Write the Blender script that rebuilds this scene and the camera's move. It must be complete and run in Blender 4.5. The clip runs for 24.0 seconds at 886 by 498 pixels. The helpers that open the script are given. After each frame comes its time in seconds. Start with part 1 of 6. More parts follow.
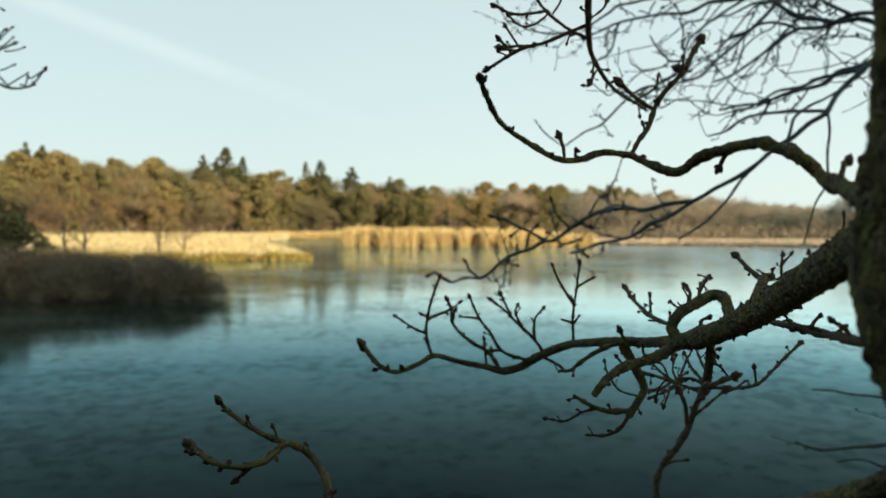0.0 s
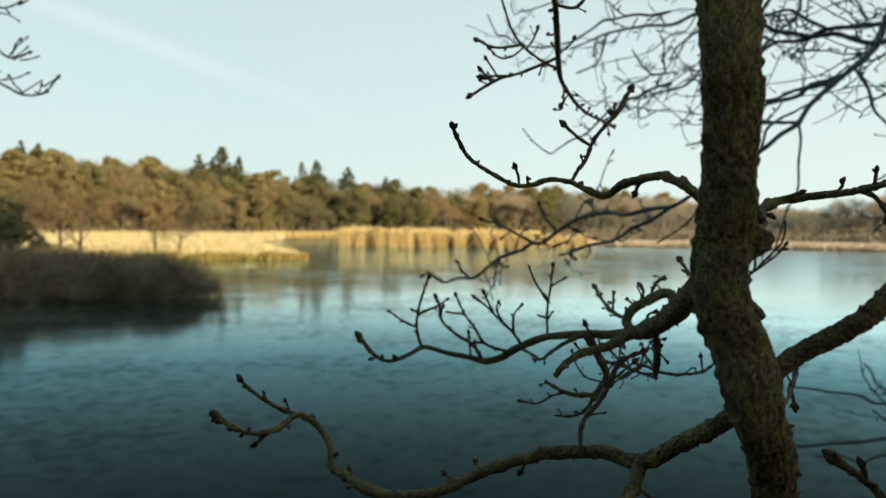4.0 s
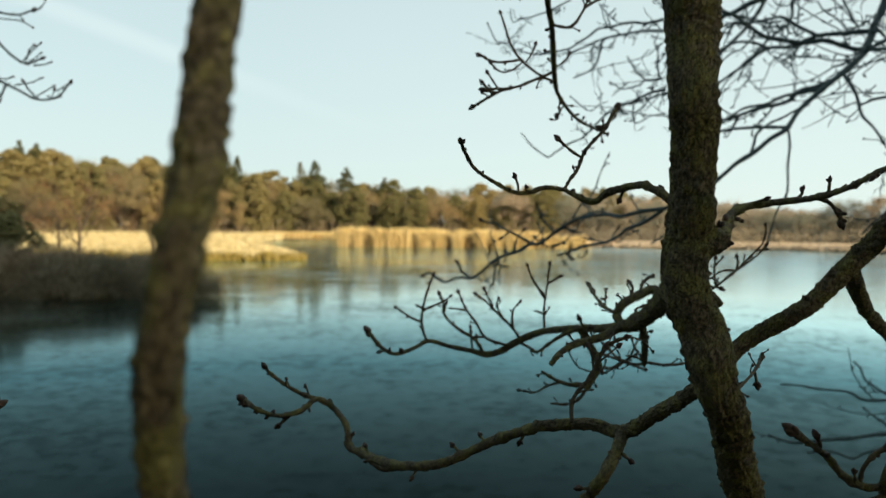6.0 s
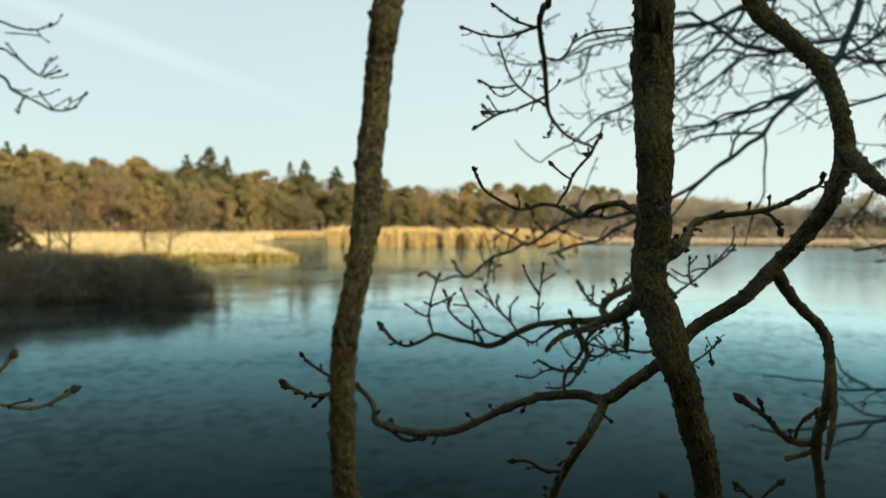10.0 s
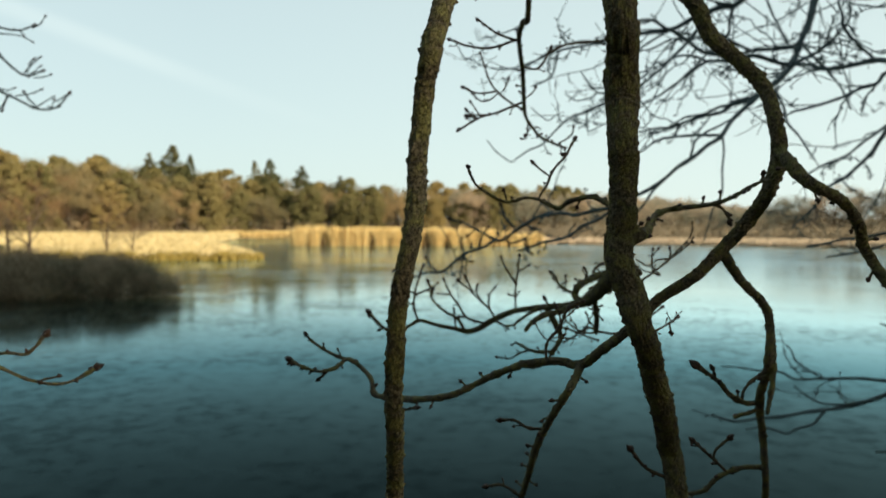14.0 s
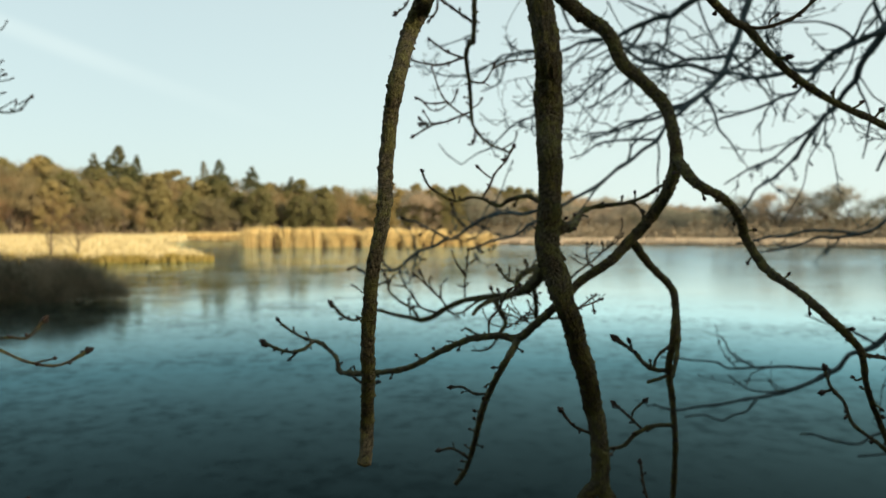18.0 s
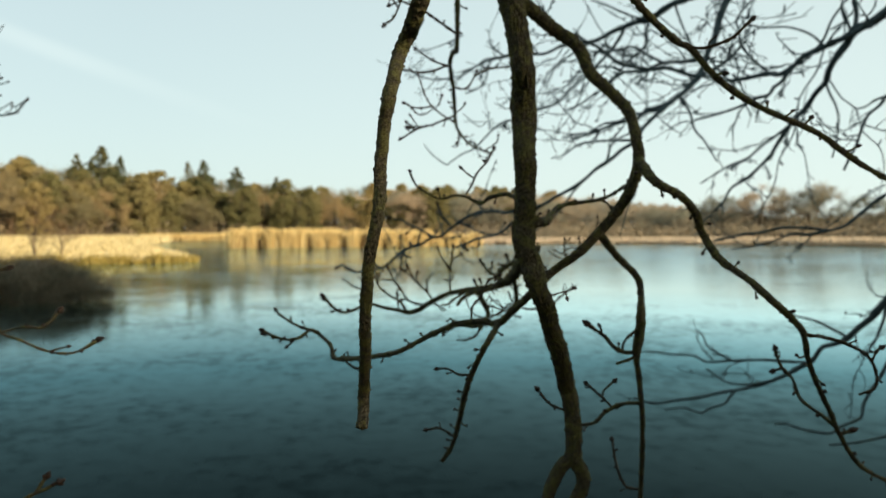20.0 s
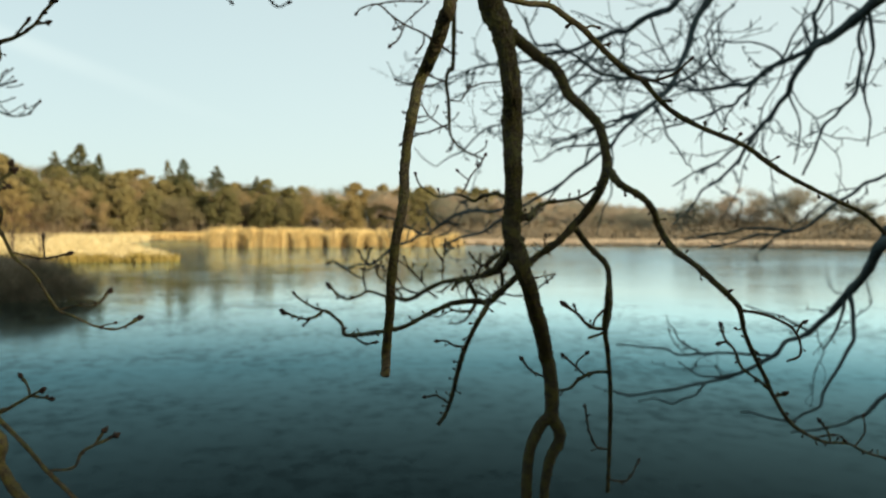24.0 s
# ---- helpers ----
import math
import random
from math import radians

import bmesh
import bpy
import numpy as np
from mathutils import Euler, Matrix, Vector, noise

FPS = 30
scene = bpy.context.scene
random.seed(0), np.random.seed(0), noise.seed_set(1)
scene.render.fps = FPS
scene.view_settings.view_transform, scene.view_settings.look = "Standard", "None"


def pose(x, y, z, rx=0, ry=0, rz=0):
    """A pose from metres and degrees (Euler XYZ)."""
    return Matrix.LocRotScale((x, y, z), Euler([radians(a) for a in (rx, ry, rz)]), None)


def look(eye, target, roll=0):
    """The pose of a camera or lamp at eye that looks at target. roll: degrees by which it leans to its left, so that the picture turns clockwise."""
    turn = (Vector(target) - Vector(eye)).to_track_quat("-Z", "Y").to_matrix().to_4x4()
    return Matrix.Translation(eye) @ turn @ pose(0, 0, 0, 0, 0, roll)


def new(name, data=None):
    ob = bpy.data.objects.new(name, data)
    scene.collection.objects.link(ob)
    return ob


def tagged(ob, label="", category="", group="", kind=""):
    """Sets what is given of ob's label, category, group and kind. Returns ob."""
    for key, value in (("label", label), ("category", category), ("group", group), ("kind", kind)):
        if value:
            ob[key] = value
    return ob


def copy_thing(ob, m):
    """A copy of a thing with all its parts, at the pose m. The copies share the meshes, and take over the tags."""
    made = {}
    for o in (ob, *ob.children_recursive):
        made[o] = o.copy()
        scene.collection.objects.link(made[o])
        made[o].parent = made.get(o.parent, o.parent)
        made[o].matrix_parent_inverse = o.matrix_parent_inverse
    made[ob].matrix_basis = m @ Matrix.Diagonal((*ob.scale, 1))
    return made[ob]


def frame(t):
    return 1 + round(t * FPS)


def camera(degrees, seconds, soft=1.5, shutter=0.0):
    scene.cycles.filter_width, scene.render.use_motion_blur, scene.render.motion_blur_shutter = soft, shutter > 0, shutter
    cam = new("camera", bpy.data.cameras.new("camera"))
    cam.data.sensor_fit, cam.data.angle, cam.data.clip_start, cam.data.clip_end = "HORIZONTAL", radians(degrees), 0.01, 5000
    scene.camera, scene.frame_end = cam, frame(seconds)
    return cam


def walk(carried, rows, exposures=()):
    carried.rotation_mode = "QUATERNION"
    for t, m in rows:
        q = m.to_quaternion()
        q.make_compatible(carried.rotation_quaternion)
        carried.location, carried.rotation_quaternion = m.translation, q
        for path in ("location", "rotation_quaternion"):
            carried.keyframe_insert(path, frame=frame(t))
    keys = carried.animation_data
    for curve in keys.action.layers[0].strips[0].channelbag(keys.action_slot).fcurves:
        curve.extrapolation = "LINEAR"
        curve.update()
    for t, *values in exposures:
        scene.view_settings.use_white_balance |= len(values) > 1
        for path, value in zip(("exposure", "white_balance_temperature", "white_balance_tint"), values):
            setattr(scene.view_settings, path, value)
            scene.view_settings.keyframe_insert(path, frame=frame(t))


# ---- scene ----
cam = camera(57.0, 24.0)
cam.data.dof.use_dof = True
cam.data.dof.focus_distance = 0.76
cam.data.dof.aperture_fstop = 8.6
ROWS = [
    (0, 0.0000, 0.0000, 2.0000, 0.00, -1.23, 0.00),
    (0.5, -0.0010, -0.0205, 2.0009, -0.03, -1.21, 0.13),
    (1, 0.0004, -0.0417, 2.0017, -0.05, -1.20, 0.22),
    (1.5, 0.0026, -0.0606, 2.0027, -0.07, -1.20, 0.23),
    (2, 0.0048, -0.0786, 2.0044, -0.11, -1.21, 0.20),
    (2.5, 0.0074, -0.1007, 2.0062, -0.17, -1.21, 0.19),
    (4.5, 0.0132, -0.1923, 2.0076, -0.32, -1.18, 0.36),
    (5, 0.0096, -0.2183, 2.0071, -0.34, -1.18, 0.35),
    (5.5, 0.0055, -0.2452, 2.0073, -0.38, -1.17, 0.36),
    (6, 0.0014, -0.2722, 2.0085, -0.42, -1.15, 0.39),
    (6.5, -0.0024, -0.2987, 2.0107, -0.49, -1.13, 0.39),
    (7, -0.0057, -0.3246, 2.0135, -0.57, -1.13, 0.37),
    (7.5, -0.0086, -0.3479, 2.0156, -0.65, -1.16, 0.37),
    (8, -0.0120, -0.3698, 2.0162, -0.73, -1.16, 0.34),
    (8.5, -0.0169, -0.3937, 2.0170, -0.81, -1.17, 0.27),
    (9, -0.0223, -0.4186, 2.0183, -0.91, -1.21, 0.13),
    (9.5, -0.0274, -0.4434, 2.0199, -0.99, -1.24, 0.00),
    (10, -0.0326, -0.4679, 2.0222, -1.08, -1.26, -0.03),
    (10.5, -0.0380, -0.4901, 2.0249, -1.17, -1.28, -0.13),
    (12.5, -0.0657, -0.5625, 2.0189, -2.29, -1.37, -0.27),
    (13, -0.0698, -0.5794, 2.0143, -2.66, -1.32, -0.10),
    (13.5, -0.0745, -0.5976, 2.0103, -3.06, -1.28, 0.02),
    (14, -0.0800, -0.6173, 2.0078, -3.47, -1.28, -0.00),
    (14.5, -0.0851, -0.6370, 2.0062, -3.88, -1.26, -0.06),
    (15, -0.0892, -0.6566, 2.0055, -4.28, -1.24, -0.11),
    (15.5, -0.0928, -0.6776, 2.0057, -4.71, -1.23, -0.17),
    (16, -0.0960, -0.7010, 2.0056, -5.16, -1.21, -0.15),
    (16.5, -0.0982, -0.7259, 2.0045, -5.63, -1.19, -0.09),
    (17, -0.0992, -0.7529, 2.0031, -6.07, -1.20, -0.14),
    (17.5, -0.1002, -0.7825, 2.0011, -6.46, -1.21, -0.21),
    (18, -0.1012, -0.8118, 1.9974, -6.82, -1.22, -0.21),
    (18.5, -0.1024, -0.8403, 1.9937, -7.13, -1.23, -0.23),
    (19, -0.1053, -0.8709, 1.9915, -7.40, -1.24, -0.26),
    (19.5, -0.1101, -0.9044, 1.9903, -7.66, -1.24, -0.40),
    (21.5, -0.1468, -1.0499, 1.9806, -8.23, -1.14, -0.19),
    (22, -0.1549, -1.0847, 1.9785, -8.43, -1.12, -0.14),
    (22.5, -0.1631, -1.1168, 1.9773, -8.64, -1.14, -0.16),
    (23, -0.1721, -1.1462, 1.9763, -8.86, -1.16, -0.15),
    (23.5, -0.1828, -1.1749, 1.9748, -9.04, -1.17, -0.09),
    (24, -0.1946, -1.2018, 1.9721, -9.17, -1.17, -0.03),
]
walk(cam, [(t, pose(x, y, z, 0, 0, yaw) @ pose(0, 0, 0, 90 + pitch, 0, 0) @ pose(0, 0, 0, 0, 0, roll)) for t, x, y, z, yaw, pitch, roll in ROWS],
     exposures=[(0.0, 0.35), (24.0, 0.35)])

# ---- sky and sun ----
SUN_UP, SUN_ROUND = 15.0, 140.0  # degrees over the horizon, degrees clockwise from +y
world = bpy.data.worlds.new("sky")
scene.world = world
world.use_nodes = True
wn, wl = world.node_tree.nodes, world.node_tree.links
sky = wn.new("ShaderNodeTexSky")
sky.sky_type, sky.sun_disc = "NISHITA", False
sky.sun_elevation, sky.sun_rotation = radians(SUN_UP), radians(SUN_ROUND)
sky.air_density, sky.dust_density, sky.ozone_density = 1.0, 0.6, 1.5
# thin high haze, and one old vapour trail spread wide
where = wn.new("ShaderNodeTexCoord")
veil = wn.new("ShaderNodeMix")
veil.data_type = "RGBA"
split = wn.new("ShaderNodeSeparateXYZ")
wl.new(where.outputs["Generated"], split.inputs[0])
lift_up = wn.new("ShaderNodeMapRange")
wl.new(split.outputs["Z"], lift_up.inputs["Value"])
lift_up.inputs["From Min"].default_value, lift_up.inputs["From Max"].default_value = 0.0, 0.9
lift_up.inputs["To Min"].default_value, lift_up.inputs["To Max"].default_value = 0.87, 0.42
wl.new(lift_up.outputs[0], veil.inputs[0])
sunward = wn.new("ShaderNodeVectorMath")
sunward.operation = "DOT_PRODUCT"
sunward.inputs[1].default_value = (0.94, 0.30, 0.12)
wl.new(where.outputs["Generated"], sunward.inputs[0])
glow = wn.new("ShaderNodeMapRange")
wl.new(sunward.outputs["Value"], glow.inputs["Value"])
glow.inputs["From Min"].default_value, glow.inputs["From Max"].default_value = 0.1, 0.95
haze = wn.new("ShaderNodeMix")
haze.data_type = "RGBA"
haze.inputs[6].default_value, haze.inputs[7].default_value = (6.4, 7.8, 7.6, 1), (7.75, 9.1, 8.65, 1)
wl.new(glow.outputs[0], haze.inputs[0])
wl.new(haze.outputs[2], veil.inputs[7])
wl.new(sky.outputs[0], veil.inputs[6])
trail_dot = wn.new("ShaderNodeVectorMath")
trail_dot.operation = "DOT_PRODUCT"
trail_a, trail_b = Vector((-0.482, 1.0, 0.275)), Vector((-0.11, 1.0, 0.135))
trail_dot.inputs[1].default_value = trail_a.cross(trail_b).normalized()
wl.new(where.outputs["Generated"], trail_dot.inputs[0])
trail_far = wn.new("ShaderNodeMath")
trail_far.operation = "ABSOLUTE"
wl.new(trail_dot.outputs["Value"], trail_far.inputs[0])
trail = wn.new("ShaderNodeMapRange")
trail.interpolation_type = "SMOOTHERSTEP"
wl.new(trail_far.outputs[0], trail.inputs["Value"])
trail.inputs["From Min"].default_value, trail.inputs["From Max"].default_value = 0.0, 0.017
trail.inputs["To Min"].default_value, trail.inputs["To Max"].default_value = 1.0, 0.0
wisps = wn.new("ShaderNodeTexNoise")
wisps.inputs["Scale"].default_value, wisps.inputs["Detail"].default_value = 5.0, 5.0
wl.new(where.outputs["Generated"], wisps.inputs["Vector"])
fade = wn.new("ShaderNodeMapRange")
wl.new(split.outputs["Z"], fade.inputs["Value"])
fade.inputs["From Min"].default_value, fade.inputs["From Max"].default_value = 0.12, 0.28
amount = wn.new("ShaderNodeMath")
amount.operation = "MULTIPLY"
wl.new(trail.outputs[0], amount.inputs[0])
wl.new(fade.outputs[0], amount.inputs[1])
amount2 = wn.new("ShaderNodeMath")
amount2.operation = "MULTIPLY"
wl.new(amount.outputs[0], amount2.inputs[0])
wl.new(wisps.outputs[0], amount2.inputs[1])
cloud = wn.new("ShaderNodeMix")
cloud.data_type = "RGBA"
cloud.inputs[7].default_value = (7.7, 8.9, 8.65, 1)
wl.new(amount2.outputs[0], cloud.inputs[0])
wl.new(veil.outputs[2], cloud.inputs[6])
back = wn["Background"]
back.inputs["Strength"].default_value = 0.09
wl.new(cloud.outputs[2], back.inputs["Color"])

sun = new("sun", bpy.data.lights.new("sun", "SUN"))
sun.data.energy, sun.data.angle, sun.data.color = 5.0, radians(0.6), (1.0, 0.82, 0.56)
sun_way = Vector((math.sin(radians(SUN_ROUND)) * math.cos(radians(SUN_UP)), math.cos(radians(SUN_ROUND)) * math.cos(radians(SUN_UP)), math.sin(radians(SUN_UP))))
sun.matrix_world = look(sun_way * 100, (0, 0, 0))


# ---- materials ----
class Mat:
    """A small helper round one node material."""

    def __init__(self, name, rough=0.8, spec=0.3):
        self.m = bpy.data.materials.new(name)
        self.m.use_nodes = True
        self.n, self.l = self.m.node_tree.nodes, self.m.node_tree.links
        self.b = self.n["Principled BSDF"]
        self.b.inputs["Roughness"].default_value = rough
        self.b.inputs["Specular IOR Level"].default_value = spec
        self.co = self.n.new("ShaderNodeTexCoord").outputs["Object"]

    def noise(self, scale, detail=4.0, stretch=None, rough=0.55):
        t = self.n.new("ShaderNodeTexNoise")
        t.inputs["Scale"].default_value, t.inputs["Detail"].default_value, t.inputs["Roughness"].default_value = scale, detail, rough
        src = self.co
        if stretch:
            mp = self.n.new("ShaderNodeMapping")
            mp.inputs["Scale"].default_value = stretch
            self.l.new(src, mp.inputs[0])
            src = mp.outputs[0]
        self.l.new(src, t.inputs["Vector"])
        return t.outputs[0]

    def ramp(self, value, *stops):
        r = self.n.new("ShaderNodeValToRGB")
        while len(r.color_ramp.elements) < len(stops):
            r.color_ramp.elements.new(0.5)
        for e, (at, c) in zip(r.color_ramp.elements, stops):
            e.position, e.color = at, (*c, 1) if len(c) == 3 else c
        self.l.new(value, r.inputs[0])
        return r.outputs[0]

    def mix(self, factor, a, b, how="MIX"):
        m = self.n.new("ShaderNodeMix")
        m.data_type, m.blend_type = "RGBA", how
        for sock, v in ((m.inputs[0], factor), (m.inputs[6], a), (m.inputs[7], b)):
            if isinstance(v, (int, float)):
                sock.default_value = v
            elif isinstance(v, tuple):
                sock.default_value = (*v, 1)
            else:
                self.l.new(v, sock)
        return m.outputs[2]

    def bump(self, height, strength=0.5, distance=0.002):
        bp = self.n.new("ShaderNodeBump")
        bp.inputs["Strength"].default_value, bp.inputs["Distance"].default_value = strength, distance
        self.l.new(height, bp.inputs["Height"])
        if self.b.inputs["Normal"].is_linked:
            self.l.new(self.b.inputs["Normal"].links[0].from_socket, bp.inputs["Normal"])
        self.l.new(bp.outputs[0], self.b.inputs["Normal"])
        return self

    def colour(self, socket):
        self.l.new(socket, self.b.inputs["Base Color"])
        return self

    def island(self):
        return self.n.new("ShaderNodeNewGeometry").outputs["Random Per Island"]

    def per_object(self):
        return self.n.new("ShaderNodeObjectInfo").outputs["Random"]


def bark_material(name, dark, light, moss, moss_from, grain, cracks=0):
    m = Mat(name, 0.9, 0.15)
    base = m.ramp(m.noise(grain, 6), (0.3, dark), (0.7, light))
    patch = m.ramp(m.noise(grain * 0.22, 4), (moss_from, (0, 0, 0)), (moss_from + 0.16, (1, 1, 1)))
    m.colour(m.mix(patch, base, moss))
    if cracks:
        mp = m.n.new("ShaderNodeMapping")
        mp.inputs["Scale"].default_value = (1.0, 1.0, 0.3)
        warp = m.mix(0.012, m.co, m.noise(grain * 0.6, 2), "ADD")
        m.l.new(warp, mp.inputs[0])
        cell = m.n.new("ShaderNodeTexVoronoi")
        cell.feature = "DISTANCE_TO_EDGE"
        cell.inputs["Scale"].default_value = cracks
        m.l.new(mp.outputs[0], cell.inputs["Vector"])
        gap = m.ramp(cell.outputs["Distance"], (0.0, (0.3, 0.3, 0.3)), (0.12, (1, 1, 1)))
        m.colour(m.mix(1.0, m.mix(patch, base, moss), gap, "MULTIPLY"))
        m.bump(gap, 0.8, 0.0018)
    m.bump(m.noise(grain * 1.6, 6), 0.7, 0.0015)
    return m.m


BARK = bark_material("mossy_bark", (0.036, 0.034, 0.023), (0.165, 0.144, 0.093), (0.145, 0.143, 0.056), 0.44, 300, 420)
BARK_TWIG = bark_material("twig_bark", (0.022, 0.019, 0.013), (0.095, 0.077, 0.05), (0.085, 0.08, 0.036), 0.56, 420)
# bluish skylight and lens fringe on outlying twigs are put into this bark colour
BARK_FAR = bark_material("sky_tinted_bark", (0.034, 0.05, 0.053), (0.09, 0.122, 0.127), (0.075, 0.1, 0.08), 0.56, 60)
BARK_TREE = bark_material("tree_bark", (0.05, 0.04, 0.03), (0.16, 0.12, 0.085), (0.12, 0.12, 0.06), 0.58, 9)

bud_mat = Mat("bud_scales", 0.6, 0.3)
bud_mat.colour(bud_mat.ramp(bud_mat.noise(500, 3), (0.3, (0.016, 0.011, 0.008)), (0.7, (0.05, 0.03, 0.02)))).bump(bud_mat.noise(900, 2), 0.5, 0.0006)
BUD = bud_mat.m


def blade_material(name, a, b, c, patch_scale):
    m = Mat(name, 0.75, 0.2)
    tint = m.ramp(m.island(), (0.0, a), (0.5, b), (1.0, c))
    m.colour(m.mix(m.noise(patch_scale, 3), tint, m.mix(0.5, tint, b), "MIX"))
    return m.m


REED = blade_material("dry_reed", (0.42, 0.28, 0.10), (0.70, 0.52, 0.22), (0.84, 0.68, 0.36), 0.4)
# dark brown that paints the shade between reed clumps
REED_SHADE = blade_material("shade_reed", (0.10, 0.06, 0.026), (0.18, 0.11, 0.046), (0.28, 0.18, 0.078), 0.4)
SEDGE = blade_material("dry_sedge", (0.40, 0.30, 0.13), (0.64, 0.52, 0.26), (0.78, 0.68, 0.42), 0.2)
SEDGE_EDGE = blade_material("green_sedge", (0.16, 0.13, 0.03), (0.36, 0.27, 0.07), (0.50, 0.38, 0.12), 0.4)
MEADOW = blade_material("pale_grass", (0.46, 0.36, 0.25), (0.62, 0.50, 0.36), (0.72, 0.60, 0.46), 0.2)


def foliage_material(name, a, b, c):
    m = Mat(name, 0.7, 0.2)
    tint = m.ramp(m.island(), (0.0, a), (0.5, b), (1.0, c))
    shift = m.ramp(m.per_object(), (0.0, (0.62, 0.68, 0.58)), (0.3, (0.82, 0.88, 0.78)), (0.65, (1.06, 1.02, 0.9)), (1.0, (1.36, 1.17, 0.95)))
    m.colour(m.mix(1.0, tint, shift, "MULTIPLY"))
    return m.m


PINE = foliage_material("pine_needles", (0.178, 0.150, 0.064), (0.218, 0.184, 0.082), (0.268, 0.222, 0.106))
SPRUCE = foliage_material("spruce_needles", (0.045, 0.055, 0.028), (0.085, 0.092, 0.042), (0.15, 0.14, 0.065))
BARE = foliage_material("bare_twigs", (0.162, 0.127, 0.069), (0.237, 0.188, 0.106), (0.312, 0.252, 0.152))
# twigs lightened and greyed, so distance haze is painted into their colour
BARE_HAZED = foliage_material("hazed_twigs", (0.25, 0.223, 0.182), (0.32, 0.288, 0.24), (0.40, 0.362, 0.31))
THICKET = foliage_material("dull_thicket", (0.17, 0.145, 0.11), (0.225, 0.195, 0.15), (0.29, 0.255, 0.20))
BRAKE = foliage_material("brown_brake", (0.16, 0.13, 0.085), (0.22, 0.178, 0.12), (0.30, 0.245, 0.17))
RUST = foliage_material("rusty_twigs", (0.10, 0.065, 0.04), (0.17, 0.11, 0.065), (0.25, 0.165, 0.095))
SHRUB = foliage_material("grey_twigs", (0.14, 0.11, 0.078), (0.24, 0.19, 0.135), (0.40, 0.33, 0.245))

g = Mat("leaf_litter_ground", 0.95, 0.1)
g.colour(g.mix(g.noise(0.12, 4), g.ramp(g.noise(14, 6), (0.3, (0.07, 0.05, 0.025)), (0.7, (0.20, 0.145, 0.07))), (0.24, 0.18, 0.085)))
g.bump(g.noise(25, 5), 0.6, 0.03)
GROUND = g.m

w = Mat("thin_ice", 0.1, 0.5)
flakes = w.noise(2.6, 7, None, 0.68)
swirl = w.noise(0.45, 5)
plates = w.noise(0.10, 3)
w.bump(flakes, 0.25, 0.005)
w.bump(swirl, 0.3, 0.012)
relief = w.b.inputs["Normal"].links[0].from_socket
under = w.n.new("ShaderNodeBsdfDiffuse")
w.l.new(w.ramp(swirl, (0.35, (0.004, 0.009, 0.010)), (0.65, (0.009, 0.016, 0.017))), under.inputs["Color"])
shine = w.n.new("ShaderNodeBsdfGlossy")
side = w.n.new("ShaderNodeSeparateXYZ")
w.l.new(w.co, side.inputs[0])
frost = w.n.new("ShaderNodeMapRange")
frost.interpolation_type = "SMOOTHSTEP"
w.l.new(side.outputs["X"], frost.inputs["Value"])
frost.inputs["From Min"].default_value, frost.inputs["From Max"].default_value = 4.0, 26.0
frost.inputs["To Min"].default_value, frost.inputs["To Max"].default_value = 0.0, 0.055
coarse = w.n.new("ShaderNodeMath")
w.l.new(frost.outputs[0], coarse.inputs[0])
w.l.new(coarse.outputs[0], shine.inputs["Roughness"])
w.l.new(w.ramp(w.mix(0.5, swirl, plates), (0.40, (0.06, 0.06, 0.06)), (0.60, (0.125, 0.125, 0.125))), coarse.inputs[1])
edge = w.n.new("ShaderNodeFresnel")
edge.inputs["IOR"].default_value = 1.085
for node in (under, shine):
    w.l.new(relief, node.inputs["Normal"])
# milky flakes of rime shine less than the clear ice
w.l.new(w.ramp(edge.outputs[0], (0.0, (0.58, 0.84, 0.84)), (0.2, (0.42, 0.80, 0.90)), (0.36, (0.74, 0.94, 0.95)), (0.48, (0.86, 0.96, 0.93)), (0.72, (0.68, 0.82, 0.87))), shine.inputs["Color"])
rime = w.noise(4.4, 6, (1.0, 0.8, 1.0), 0.62)
dull = w.ramp(w.mix(0.45, rime, w.noise(0.32, 3)), (0.44, (3.75, 3.75, 3.75)), (0.52, (3.25, 3.25, 3.25)), (0.59, (2.15, 2.15, 2.15)))
gloss = w.n.new("ShaderNodeMath")
gloss.operation, gloss.use_clamp = "MULTIPLY", True
steep = w.n.new("ShaderNodeMath")
steep.operation = "POWER"
steep.inputs[1].default_value = 1.62
w.l.new(edge.outputs[0], steep.inputs[0])
w.l.new(steep.outputs[0], gloss.inputs[0])
# shine is raised towards the open east side, painting in a brighter mirrored sky
east = w.n.new("ShaderNodeSeparateXYZ")
w.l.new(w.co, east.inputs[0])
sky_gain = w.n.new("ShaderNodeMapRange")
sky_gain.interpolation_type = "SMOOTHSTEP"
w.l.new(east.outputs["X"], sky_gain.inputs["Value"])
sky_gain.inputs["From Min"].default_value, sky_gain.inputs["From Max"].default_value = -3.0, 9.0
sky_gain.inputs["To Min"].default_value, sky_gain.inputs["To Max"].default_value = 1.05, 1.55
finish = w.n.new("ShaderNodeMath")
finish.operation = "MULTIPLY"
w.l.new(dull, finish.inputs[0])
w.l.new(sky_gain.outputs[0], finish.inputs[1])
w.l.new(finish.outputs[0], gloss.inputs[1])
sheet = w.n.new("ShaderNodeMixShader")
w.l.new(gloss.outputs[0], sheet.inputs[0])
w.l.new(under.outputs[0], sheet.inputs[1])
w.l.new(shine.outputs[0], sheet.inputs[2])
w.l.new(sheet.outputs[0], w.n["Material Output"].inputs["Surface"])
w.n.remove(w.b)
ICE = w.m


